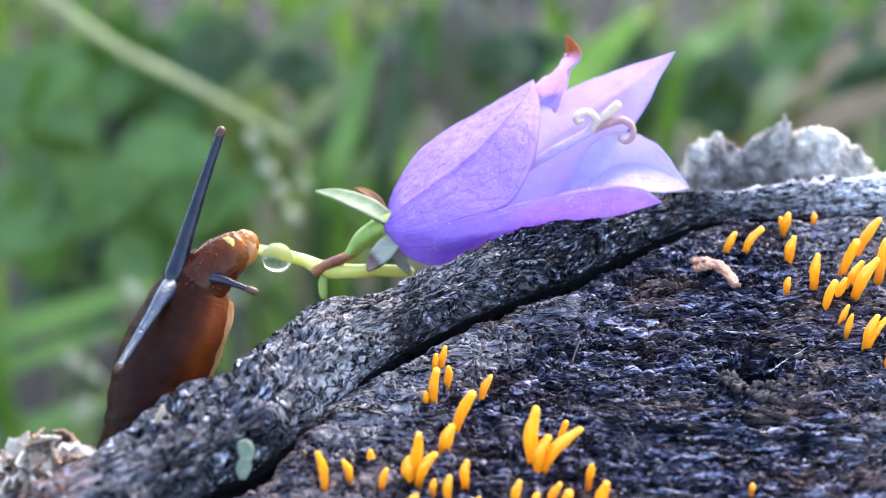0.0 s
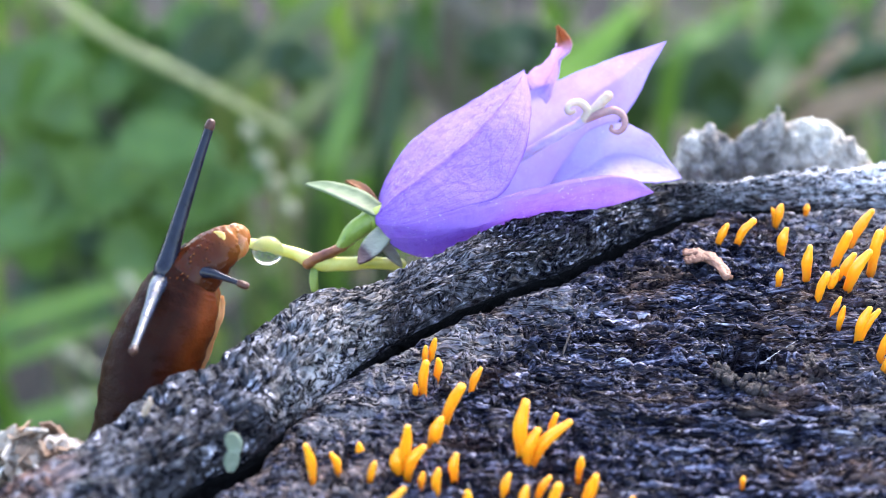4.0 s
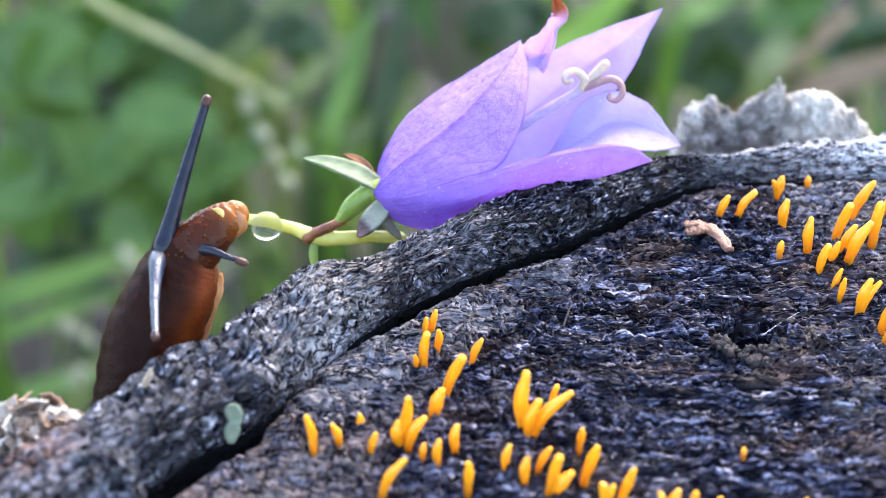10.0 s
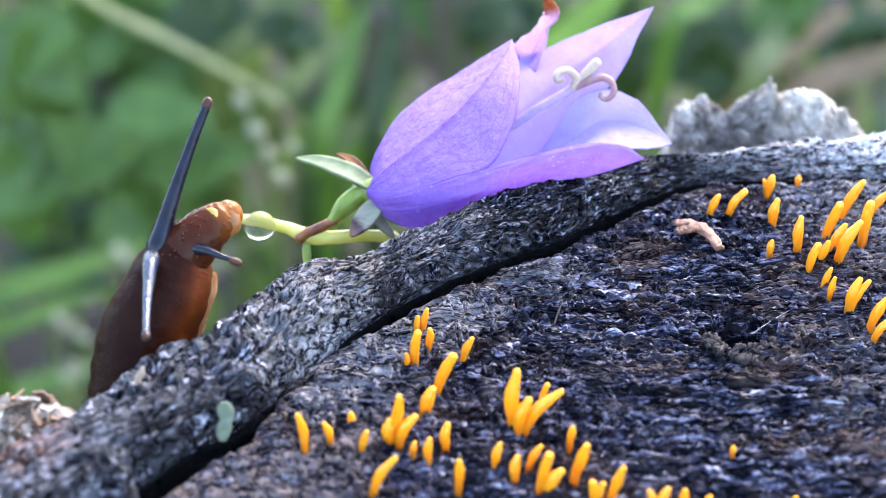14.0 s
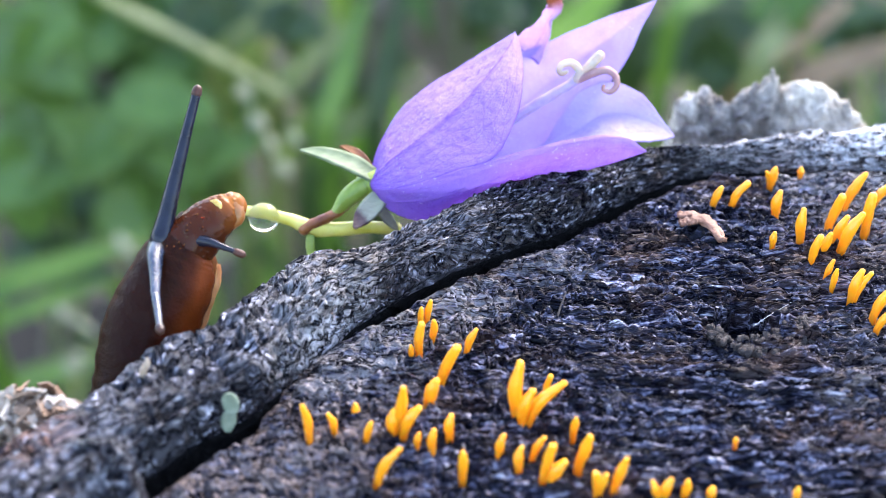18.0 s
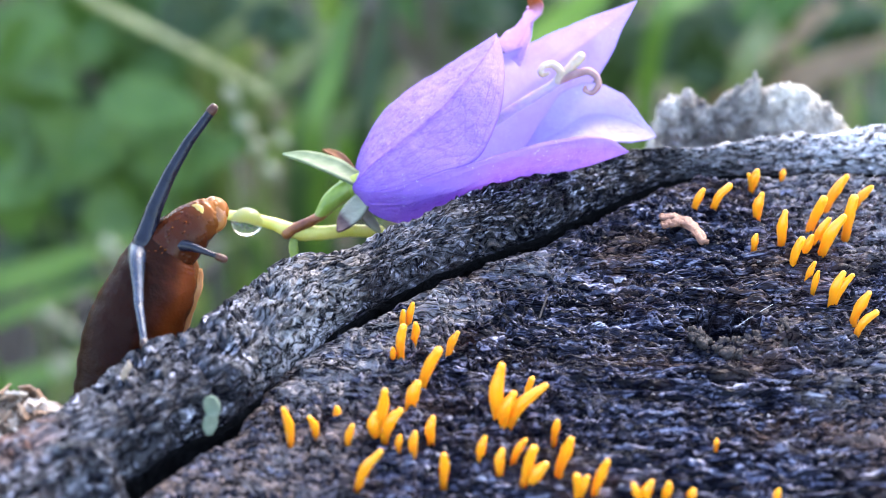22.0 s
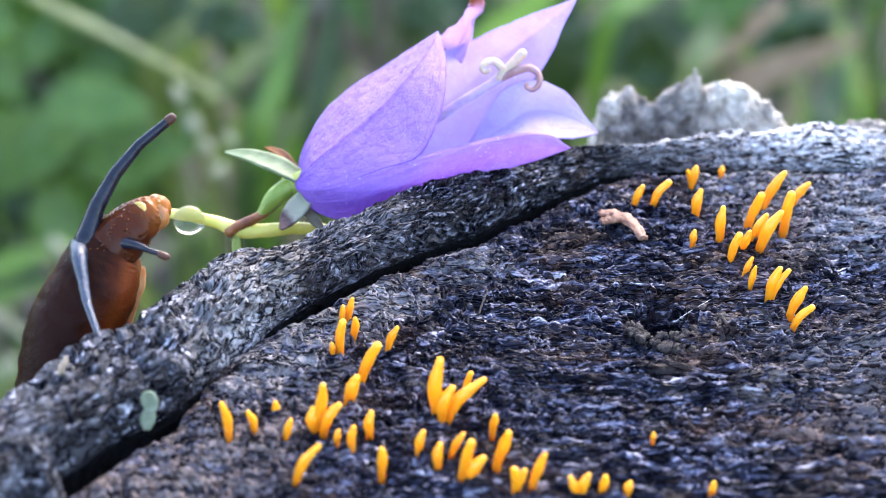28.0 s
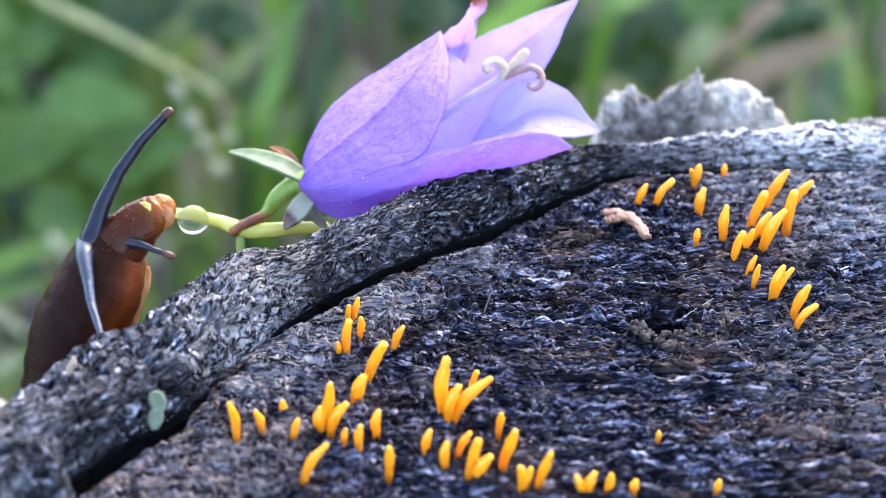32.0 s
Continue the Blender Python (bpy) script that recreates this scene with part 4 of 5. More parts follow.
    blade_part("sepal", units([(0, 14, 18), (-36, 34, 22), (-88, 53, 18), (-129, 60, 10)]), [16 * U, 20 * U, 14 * U, 2 * U], (0.2, 0.6, 0.8), M_SEPAL, fl, "pale grey-green pointed sepal")
    blade_part("sepal", units([(20, -14, 30), (2, -38, 40), (-18, -60, 38), (-32, -78, 30)]), [15 * U, 20 * U, 16 * U, 3 * U], (-0.4, 0.1, 0.9), M_SEPALTIP, fl, "grey-green sepal with a dark tip")
    blade_part("sepal", units([(0, 20, -20), (-24, 52, -24), (-48, 66, -28), (-62, 70, -30)]), [6 * U, 8 * U, 5 * U, 1 * U], (0.1, 0.3, 0.9), M_PEDICEL, fl, "brown dried sepal")
    blade_part("sepal", units([(8, -40, 10), (24, -58, 20), (36, -72, 20), (44, -84, 14)]), [8 * U, 10 * U, 7 * U, 1 * U], (0.1, 0.2, 0.9), M_SEPALDRY, fl, "dark shrivelled sepal")
    # stem, side shoot and bud
    tube_part("stem", units([(-232, -46, 0), (-190, -52, 0), (-150, -62, 0), (-112, -76, 0), (-70, -80, 0), (-20, -76, -10), (40, -78, -25)]), [9 * U, 10 * U, 11 * U, 14 * U, 13 * U, 12 * U, 11 * U], M_STEM, fl, "yellow-green juicy stem", rings=40, wobble=0.15)
    tube_part("pedicel", units([(-122, -80, 4), (-96, -66, 10), (-66, -52, 12), (-48, -36, 10)]), [11 * U, 10 * U, 9 * U, 9 * U], M_PEDICEL, fl, "reddish-brown side shoot", wobble=0.2)
    tube_part("bud", units([(-66, -50, 12), (-44, -24, 14), (-18, -4, 12), (0, 8, 8)]), [9 * U, 17 * U, 18 * U, 12 * U], M_BUD, fl, "plump green bud")
    tube_part("leaf_stub", units([(-110, -84, 2), (-112, -104, 4), (-110, -124, 4)]), [6 * U, 8 * U, 7 * U], M_BUD, fl, "pale green stub below the stem", flat=0.4)
    return fl


FLOWER = bellflower()


def water_drop():
    me = bpy.data.meshes.new("water_drop")
    bm = bmesh.new()
    bmesh.ops.create_uvsphere(bm, u_segments=36, v_segments=24, radius=27 * U)
    for q in bm.verts:
        q.co.y *= 0.98
        q.co.z *= 0.8
        q.co.x *= 1.05
    bm.to_mesh(me)
    bm.free()
    me.materials.append(M_WATER)
    me.polygons.foreach_set("use_smooth", [True] * len(me.polygons))
    ob = tagged(new("water_drop", me), "clear water drop hanging on the flower stem", "water drop")
    return ob


DROP = water_drop()
DROP_AT = pose(-193 * U, -60 * U, 20 * U)

# ---- the slug ----
K = 0.00005276          # design unit of the slug
SLUG_AT = (-0.02791, -0.016, 0.00039)


def slug_pose(dx=0.0, dy=0.0):
    return Matrix.Translation(SLUG_AT) @ LEAN @ pose(dx * MM, dy * MM, 0)


def kk(pts):
    return [tuple(c * K for c in p) for p in pts]


FEELER_A = (26, 170, 22)
SEGMENT = 66.5
FEELER_B = (20, 150, 46)


def slug():
    sl = thing("slug", slug_pose(), "wet brown slug climbing the stump, feeding on the stem", "slug")
    tube_part("body", kk([(-120, -340, -40), (-57, -230, -25), (-15, -112, -4), (0, 0, 0), (38, 92, 0), (60, 148, 0), (80, 180, 2)]), [60 * K, 86 * K, 90 * K, 85 * K, 78 * K, 63 * K, 46 * K], M_SKIN, sl, "glossy dark brown body with a redder flank", rings=90, sides=56, flat=0.8, wobble=0.04)
    tube_part("head", kk([(24, 86, -14), (54, 136, -4), (80, 172, 5), (112, 204, 8), (138, 222, 6), (150, 230, 4)]), [40 * K, 50 * K, 49 * K, 42 * K, 34 * K, 26 * K], M_FACE, sl, "warty orange-brown head", rings=44, sides=40, flat=0.85, wobble=0.07, seed=3)
    tube_part("mouth", kk([(146, 246, 8), (156, 230, 10), (157, 210, 8), (148, 196, 6)]), [10 * K, 15 * K, 15 * K, 9 * K], M_SOLE, sl, "fleshy orange mouth lobe", wobble=0.15)
    tube_part("food_scrap", kk([(110, 232, 25), (120, 236, 29), (128, 232, 33), (132, 222, 35)]), [4 * K, 6.5 * K, 7 * K, 4 * K], M_CHEWED, sl, "chewed yellowish plant scrap", wobble=0.3, flat=0.6)
    rng = random.Random(5)
    for _ in range(26):
        x, y = rng.uniform(36, 104), rng.uniform(140, 218)
        if abs((y - 172) - (x - 70) * 0.95) > 26:
            continue
        tube_part("wart", kk([(x, y, 46 - 0.012 * ((y - 172) - (x - 70) * 0.95) ** 2), (x + 3, y + 2.5, 48 - 0.012 * ((y - 172) - (x - 70) * 0.95) ** 2)]), [1.7 * K, 1.4 * K], M_FACE, sl, rings=4, sides=8)
    tube_part("foot", kk([(38, -120, -20), (56, -40, -14), (72, 20, -12), (90, 70, -10), (101, 112, -8), (102, 150, -4)]), [20 * K, 23 * K, 23 * K, 22 * K, 21 * K, 16 * K], M_FOOT, sl, "orange-brown side of the foot", rings=40, sides=24, wobble=0.12, seed=7)
    blade_part("foot_fringe", kk([(68, -60, 2), (88, -2, 0), (104, 46, -2), (119, 90, -4), (124, 128, -6)]), [4 * K, 6 * K, 7 * K, 7 * K, 4 * K], (0.3, 0.0, 1), M_FRINGE, sl, "thin orange edge of the foot", thick=0.0003, crumple=3 * K)
    # long feelers, in pieces that swing
    thick = lambda y: float(np.interp(y, [-8, 0, 44, 150, 212, 262, 276], [21, 20, 16, 11.4, 9.4, 8.2, 9.2])) * K
    feeler = []
    for k in range(4):
        ys = [0, 16, 33, 50, SEGMENT]
        pts = [(0, y, 0) for y in ys]
        if k == 0:
            pts, ys = [(12, -48, -40), (5, -20, -14)] + pts, [70, 16] + ys
        feeler.append(tube_part("upper_feeler" if k == 0 else "feeler_piece", kk(pts), [thick(y + k * SEGMENT) for y in ys], M_FEELER, sl, "long blue-black eye feeler" if k == 0 else "", rings=20, sides=18))
    tube_part("eye_spot", kk([(0, SEGMENT, 0), (0, SEGMENT + 7, 0)]), [9.6 * K, 9 * K], M_EYE, feeler[3], "brown rounded eye at the feeler's end", rings=8, sides=14)
    b_low = tube_part("upper_feeler", kk([(2, 24, -18), (0, -10, 0), (0, -60, 0), (0, -100, 0)]), [22 * K, 15.5 * K, 10.8 * K, 8.7 * K], M_SLIME, sl, "wet eye feeler with a bright sheen", rings=24, sides=18)
    b_end = tube_part("feeler_end", kk([(0, 0, 0), (0, -40, 0), (0, -72, 0), (0, -80, 0)]), [8.5 * K, 7.2 * K, 6.4 * K, 8 * K], M_SLIME, b_low, rings=20, sides=18)
    tube_part("eye_spot", kk([(0, -78, 0), (0, -84, 0)]), [8 * K, 7.5 * K], M_SHORT, b_low, "dark rounded eye at the feeler's end", rings=8, sides=14).parent = b_end
    small = tube_part("lower_feeler", kk([(96, 170, 36), (118, 166, 50), (146, 156, 58), (168, 148, 60)]), [12 * K, 8.5 * K, 5.5 * K, 4.5 * K], M_FEELER, sl, "short dark mouth feeler", rings=18)
    tube_part("feeler_knob", kk([(164, 149, 60), (174, 145, 60)]), [7 * K, 7 * K], M_EYE, small, "pale brown knob", rings=8)
    return sl, feeler, b_low, b_end


SLUG, FEEL_A, FEEL_B, FEEL_B_END = slug()

# ---- jelly fungi on the cut face ----


def club_mesh(dx, h, r):
    rng = random.Random(int(dx * 91 + h * 37 + r * 1000))
    bend = rng.uniform(-0.12, 0.12) * h
    base = -0.9
    r *= 0.9
    h += 0.45 if h < 2.6 else 0.0
    flare = rng.choice((0, 0, 0, 0, 0.4)) if h > 2.5 else 0
    pts = [(0, 0, base), (0.12 * dx, bend * 0.3, 0.15 * h), (0.45 * dx + bend * 0.4, bend * 0.4, 0.55 * h), (dx, 0, h - r * 0.8)]
    v, f, u = tube([tuple(c * MM for c in q) for q in pts], [0.62 * r * MM, 0.74 * r * MM, (0.92 - 0.16 * flare) * r * MM, (0.50 + 0.50 * flare) * r * MM], rings=18, sides=14, wobble=0.14, seed=rng.random() * 9, face=(0, 1, 0))
    return mesh_from("club", v, f, M_FUNGUS, u)


def jelly_fungus(x, y, clubs):
    many = len(clubs) > 1
    lab = "cluster of orange-yellow jelly fungus clubs on charred wood" if many else "single orange-yellow jelly fungus club on charred wood"
    th = thing("jelly_fungus", pose(x * MM, y * MM, 0), lab, "fungus", "orange jelly fungi")
    for ox, oy, dx, h, r in clubs:
        ob = part_mesh("club", club_mesh(dx, h, r), th)
        ob.matrix_local = pose(ox * MM, oy * MM, 0)


jelly_fungus(-11.8, -31.1, [(0.0, 0.0, -0.5, 4.4, 0.49)])
jelly_fungus(-9.7, -30.2, [(0.0, 0.0, -0.5, 2.3, 0.44)])
jelly_fungus(-8.0, -28.2, [(0.0, 0.0, 0.0, 1.8, 0.45)])
jelly_fungus(-7.0, -31.1, [(0.0, 0.0, 0.5, 2.1, 0.44)])
jelly_fungus(-4.6, -30.2, [(0.0, 0.0, 0.9, 5.7, 0.59), (0.7, 0.0, 1.5, 3.6, 0.64), (-0.1, 0.2, 0.1, 3.0, 0.64)])
jelly_fungus(-1.7, -26.4, [(0.0, 0.0, 0.8, 3.7, 0.75), (1.0, 3.2, 1.6, 4.8, 0.66)])
jelly_fungus(-2.6, -18.6, [(0.0, 0.0, 0.3, 4.0, 0.57), (1.2, 2.0, 0.2, 2.9, 0.47), (0.1, 4.9, 0.1, 1.8, 0.37), (0.7, 5.4, 0.4, 2.3, 0.43), (-0.7, -0.4, 0.0, 1.3, 0.36)])
jelly_fungus(1.8, -18.1, [(0.0, 0.0, 0.9, 2.5, 0.47)])
jelly_fungus(6.1, -28.0, [(0.0, 0.0, 0.2, 6.8, 0.75), (0.3, -0.6, 1.0, 4.2, 0.69), (0.8, -0.4, 3.2, 4.9, 0.64), (2.6, 3.0, 0.5, 2.4, 0.40)])
jelly_fungus(-6.0, -36.8, [(0.0, 0.0, 2.1, 4.5, 0.52)])
jelly_fungus(-2.6, -31.7, [(0.0, 0.0, 0.2, 1.4, 0.39)])
jelly_fungus(-1.3, -32.4, [(0.0, 0.0, 0.2, 2.4, 0.49)])
jelly_fungus(0.2, -30.7, [(0.0, 0.0, 0.2, 3.1, 0.54)])
jelly_fungus(1.3, -35.8, [(0.0, 0.0, 0.0, 3.3, 0.52)])
jelly_fungus(4.4, -33.2, [(0.0, 0.0, 0.4, 2.5, 0.48)])
jelly_fungus(6.0, -34.8, [(0.0, 0.0, 0.2, 2.5, 0.53)])
jelly_fungus(7.2, -33.3, [(0.0, 0.0, 1.0, 2.3, 0.43), (0.8, -2.9, 0.7, 4.3, 0.57), (1.3, -3.4, 1.2, 3.1, 0.66)])
jelly_fungus(10.9, -30.3, [(0.0, 0.0, 0.2, 1.9, 0.44)])
jelly_fungus(11.0, -34.8, [(0.0, 0.0, 0.9, 4.2, 0.62)])
jelly_fungus(12.4, -37.9, [(0.0, 0.0, -0.2, 2.3, 0.47), (0.1, 0.0, 0.6, 2.2, 0.47)])
jelly_fungus(13.8, -37.5, [(0.0, 0.0, 0.9, 4.0, 0.52)])
jelly_fungus(17.5, -38.6, [(0.0, 0.0, -0.7, 2.0, 0.43), (0.3, 0.0, 0.5, 2.3, 0.52)])
jelly_fungus(19.5, -38.6, [(0.0, 0.0, 0.2, 2.1, 0.47)])
jelly_fungus(21.6, -38.6, [(0.0, 0.0, 0.2, 1.4, 0.47)])
jelly_fungus(28.7, -38.6, [(0.0, 0.0, 0.1, 1.3, 0.38)])
jelly_fungus(24.8, -31.5, [(0.0, 0.0, 0.0, 0.7, 0.30)])
jelly_fungus(28.1, 7.5, [(0.0, 0.0, 0.8, 2.9, 0.54)])
jelly_fungus(30.0, 7.5, [(0.0, 0.0, 1.6, 3.4, 0.54)])
jelly_fungus(35.0, 11.8, [(0.0, 0.0, 0.3, 2.3, 0.62), (-0.1, 0.4, -0.4, 1.5, 0.37)])
jelly_fungus(34.4, 5.7, [(0.0, 0.0, 0.3, 3.5, 0.66)])
jelly_fungus(36.1, 0.6, [(0.0, 0.0, 0.0, 4.5, 0.65)])
jelly_fungus(33.2, -0.1, [(0.0, 0.0, 0.1, 1.6, 0.47)])
jelly_fungus(38.6, 13.9, [(0.0, 0.0, 0.0, 1.0, 0.44)])
jelly_fungus(36.4, -3.5, [(0.0, 0.0, 0.7, 3.8, 0.58), (1.4, 1.5, 0.7, 3.2, 0.52)])
jelly_fungus(39.5, 3.1, [(0.0, 0.0, 1.0, 4.5, 0.66)])
jelly_fungus(41.9, 7.2, [(0.0, 0.0, 1.8, 4.8, 0.66)])
jelly_fungus(39.7, -1.5, [(0.0, 0.0, 1.8, 5.3, 0.74), (3.5, 4.2, 0.3, 4.9, 0.72), (5.5, 9.4, 1.5, 3.0, 0.55), (-0.3, 1.6, 1.1, 3.9, 0.59)])
jelly_fungus(37.3, -6.5, [(0.0, 0.0, 0.6, 2.9, 0.40), (0.3, -1.7, 0.3, 2.5, 0.40)])
jelly_fungus(39.0, -10.1, [(0.0, 0.0, 0.8, 4.2, 0.60), (0.2, 0.0, 1.5, 3.9, 0.50)])
jelly_fungus(40.6, -12.9, [(0.0, 0.0, 1.1, 3.8, 0.61)])
jelly_fungus(40.5, -14.7, [(0.0, 0.0, 1.6, 2.3, 0.50)])

# ---- small things on the stump ----


def bark_chip():
    th = thing("bark_chip", pose(0.0262, 0.0030, 0.0004) @ Matrix.Scale(0.85, 4), "curled forked tan bark chip lying on charred wood", "bark chip")
    up = (0.1, -0.3, 1)
    blade_part("strip", [(-0.0026, 0.0016, 0.0008), (-0.0012, 0.0013, 0.0010), (0.0004, 0.0004, 0.0011), (0.0015, -0.0016, 0.0010), (0.0022, -0.0038, 0.0006)], [0.0002, 0.0006, 0.0008, 0.0006, 0.0004], up, M_CHIP, th, cup=-0.5, thick=0.0005, nv=13, crumple=0.00035)
    blade_part("fork", [(-0.0025, 0.0000, 0.0006), (-0.0014, 0.0001, 0.0009), (-0.0002, 0.0003, 0.0010), (0.0008, -0.0004, 0.0010)], [0.0003, 0.00045, 0.0005, 0.0003], up, M_CHIP, th, cup=-0.4, thick=0.0005, nv=9, crumple=0.0003)


bark_chip()


def stick(name, pts, r, material, label, category):
    v, f, u = tube([tuple(c * MM for c in q) for q in pts], [r * MM] * (len(pts) - 1) + [r * 0.5 * MM], rings=16, sides=8, wobble=0.2)
    return tagged(new(name, mesh_from(name, v, f, material, u)), label, category)


stick("twig", [(10.6, -12.6, 0.3), (11.1, -11.0, 0.7), (11.6, -9.4, 0.9)], 0.11, M_TWIG, "thin grey twig lying on charred wood", "twig")
stick("plant_fibre", [(29.0, -14.6, 0.6), (31.1, -12.8, 0.8), (33.2, -11.0, 0.8)], 0.018, M_FIBRE, "fine white plant fibre beside the hole", "fibre")
stick("plant_fibre", [(44.5, 8.0, 0.8), (47.0, 10.5, 1.8), (49.5, 12.5, 2.6)], 0.015, M_FIBRE, "fine white plant fibre by the fungi", "fibre")

stick("bark_splinter", [(-26.2, -28.4, 5.0), (-26.0, -28.6, 6.0), (-25.6, -28.7, 6.7), (-25.5, -28.7, 7.3)], 0.3, M_CRUMB, "pale bark splinter standing on the rim", "bark splinter")


def leaf_scrap():
    ob = thing("leaf_scrap", pose(-0.0187, -0.0303, 0.0017) @ Matrix.Scale(0.7, 4), "pale green leaf scrap stuck in the crack", "leaf scrap")
    blade_part("upper_lobe", [(0.0002, 0, 0.0012), (0.0003, 0.0004, 0.0022), (0.0001, 0.0006, 0.0034), (0, 0.0006, 0.0040)], [0.0006, 0.0010, 0.0009, 0.0004], (0, -1, 0.4), M_SCRAP, ob)
    blade_part("lower_lobe", [(-0.0003, -0.0004, -0.0012), (-0.0002, -0.0002, 0), (0, 0, 0.0009), (0.0002, 0.0001, 0.0015)], [0.0004, 0.0009, 0.0009, 0.0006], (0.2, -1, 0.3), M_SCRAP, ob)


leaf_scrap()


def crumbs():
    th = thing("bark_crumbs", pose(0, 0, 0), "heap of pale crumbly bark flakes beside the rim", "bark crumbs", kind="stuff")
    flake_heap("flakes", (-36.5, -28.5, -3.0), (6.0, 5.0), 6.6, 700, 1.3, M_CRUMB, th, "", 6)


crumbs()


def grit():
    """Loose flecks of wood scattered over the cut face."""
    th = thing("wood_flecks", pose(0, 0, 0), "tiny loose flecks of pale wood on the stump", "wood flecks", kind="stuff")
    rng = random.Random(9)
    v, f = [], []
    for _ in range(420):
        x, y = rng.uniform(-26, 58), rng.uniform(-44, 14)
        if math.hypot(x - CENTRE[0], y - CENTRE[1]) > float(R_CRACK(math.degrees(math.atan2(y - CENTRE[1], x - CENTRE[0])))) - 1.5:
            continue
        s = rng.uniform(0.08, 0.26)
        if math.hypot(x - 28.6, y + 13.4) < 4.5:
            continue
        rot = Euler((rng.uniform(-0.8, 0.8), rng.uniform(-0.8, 0.8), rng.random() * 6.3)).to_matrix()
        b = len(v)
        for q in ((-1, -0.5, 0), (1, -0.4, 0.1), (0.9, 0.5, 0), (-0.8, 0.4, 0.1), (0, 0, 0.6)):
            p = rot @ Vector(q) * s
            v.append(((x + p.x) * MM, (y + p.y) * MM, (0.35 + p.z) * MM))
        f += [(b, b + 1, b + 4), (b + 1, b + 2, b + 4), (b + 2, b + 3, b + 4), (b + 3, b, b + 4), (b + 3, b + 2, b + 1, b)]
    part_mesh("flecks", mesh_from("flecks", v, f, M_FLECK, smooth=False), th)


grit()


def char_crumbs():
    """Rounded charcoal crumbs in and round the hole."""
    th = thing("charcoal_crumbs", pose(0, 0, 0), "dark rounded charcoal crumbs round the hole", "charcoal crumbs", kind="stuff")
    rng = random.Random(21)
    bm = bmesh.new()
    for _ in range(300):
        a, d = rng.random() * 6.283, rng.uniform(0.1, 1.0)
        x, y = 29.8 + 5.2 * d * math.cos(a), -15.2 + 3.8 * d * math.sin(a)
        pit = math.hypot((x - 28.6) / 3.5, (y + 13.4) / 2.9)
        z = 0.4 - 5.0 * min(1, max(0, (1.05 - pit) / 0.35))
        s = rng.uniform(0.25, 0.58)
        m = Matrix.Translation((x * MM, y * MM, z * MM)) @ Euler((rng.random() * 3, rng.random() * 3, rng.random() * 3)).to_matrix().to_4x4() @ Matrix.Diagonal((s * MM * rng.uniform(1.0, 1.8), s * MM, s * MM * rng.uniform(0.4, 0.9), 1))
        bmesh.ops.create_icosphere(bm, subdivisions=1, radius=1, matrix=m)
    me = bpy.data.meshes.new("crumbs")
    bm.to_mesh(me)
    bm.free()
    me.materials.append(M_CHAR)
    me.polygons.foreach_set("use_smooth", [True] * len(me.polygons))
    part_mesh("crumbs", me, th)


char_crumbs()

# ---- plants behind the stump ----
PLANT_LABEL = {
    "bright": "bright green grass blade", "lime": "lime green grass blade", "mid": "mid green grass blade", "leafdark": "dark green grass blade", "olive": "olive green grass blade",
    "pale": "pale green grass stalk bent aslant", "tan": "dead tan leaf among grass", "grey": "withered grey-brown leaf among grass",
}


def blade(name, a, b, width, look_name):
    th = thing(name, pose(a[0], a[1], GROUND_Z), PLANT_LABEL[look_name] + " growing behind the stump", "grass" if name != "dead_leaf" else "leaf")
    a, b = Vector(a), Vector(b)
    d = b - a
    back = -0.16 if name == "grass_stalk" else 0.0
    pts = [(back, 0.05, 0.0), tuple(Vector((back * 0.6, 0.03, (a.z - GROUND_Z) * 0.5))), tuple(a - Vector((a.x, a.y, GROUND_Z))), tuple(a + d * 0.5 + Vector((0, 0, d.length * 0.05)) - Vector((a.x, a.y, GROUND_Z))), tuple(b - Vector((a.x, a.y, GROUND_Z)))]
    if name == "grass_stalk":
        tube_part("stalk", pts, [width * 0.3, width * 0.4, width * 0.55, width * 0.5, width * 0.35], M_GREEN[look_name], th)
    else:
        blade_part("leaf_blade", pts, [width * 0.2, width * 0.3, width * 0.5, width * 0.5, width * 0.12], (0.1, -0.8, 0.5), M_GREEN[look_name], th, thick=0.0005)


def broad_leaf(c, r, look_name):
    th = thing("leafy_plant", pose(c[0], c[1], GROUND_Z), "green broad-leaved herb growing behind the stump", "plant", "broad-leaved herbs")
    rng = random.Random(int(c[0] * 9999))
    h = c[2] - GROUND_Z
    tube_part("stalk", [(0, 0.01, 0), (0.004, 0.008, h * 0.5), (0, 0, h)], [0.0018, 0.0015, 0.001], M_GREEN["mid"], th, rings=8, sides=6)
    for k in range(4):
        a = rng.uniform(0, 6.283) if k else rng.uniform(-0.5, 0.5)
        d = Vector((math.cos(a), 0.25 * math.sin(a * 1.7), math.sin(a))) * r
        s = Vector((0, 0, h)) + Vector((rng.uniform(-0.4, 0.4), 0.1 * k, rng.uniform(-0.4, 0.4))) * r * 0.6
        pts = [tuple(s - d * 0.8), tuple(s - d * 0.3 + Vector((0, 0, 0.1 * r))), tuple(s + d * 0.3 + Vector((0, 0, 0.1 * r))), tuple(s + d)]
        blade_part("leaf", pts, [r * 0.12, r * 0.5, r * 0.42, r * 0.03], (rng.uniform(-0.4, 0.4), -0.7, 0.6), M_GREEN[look_name], th, thick=0.0005)


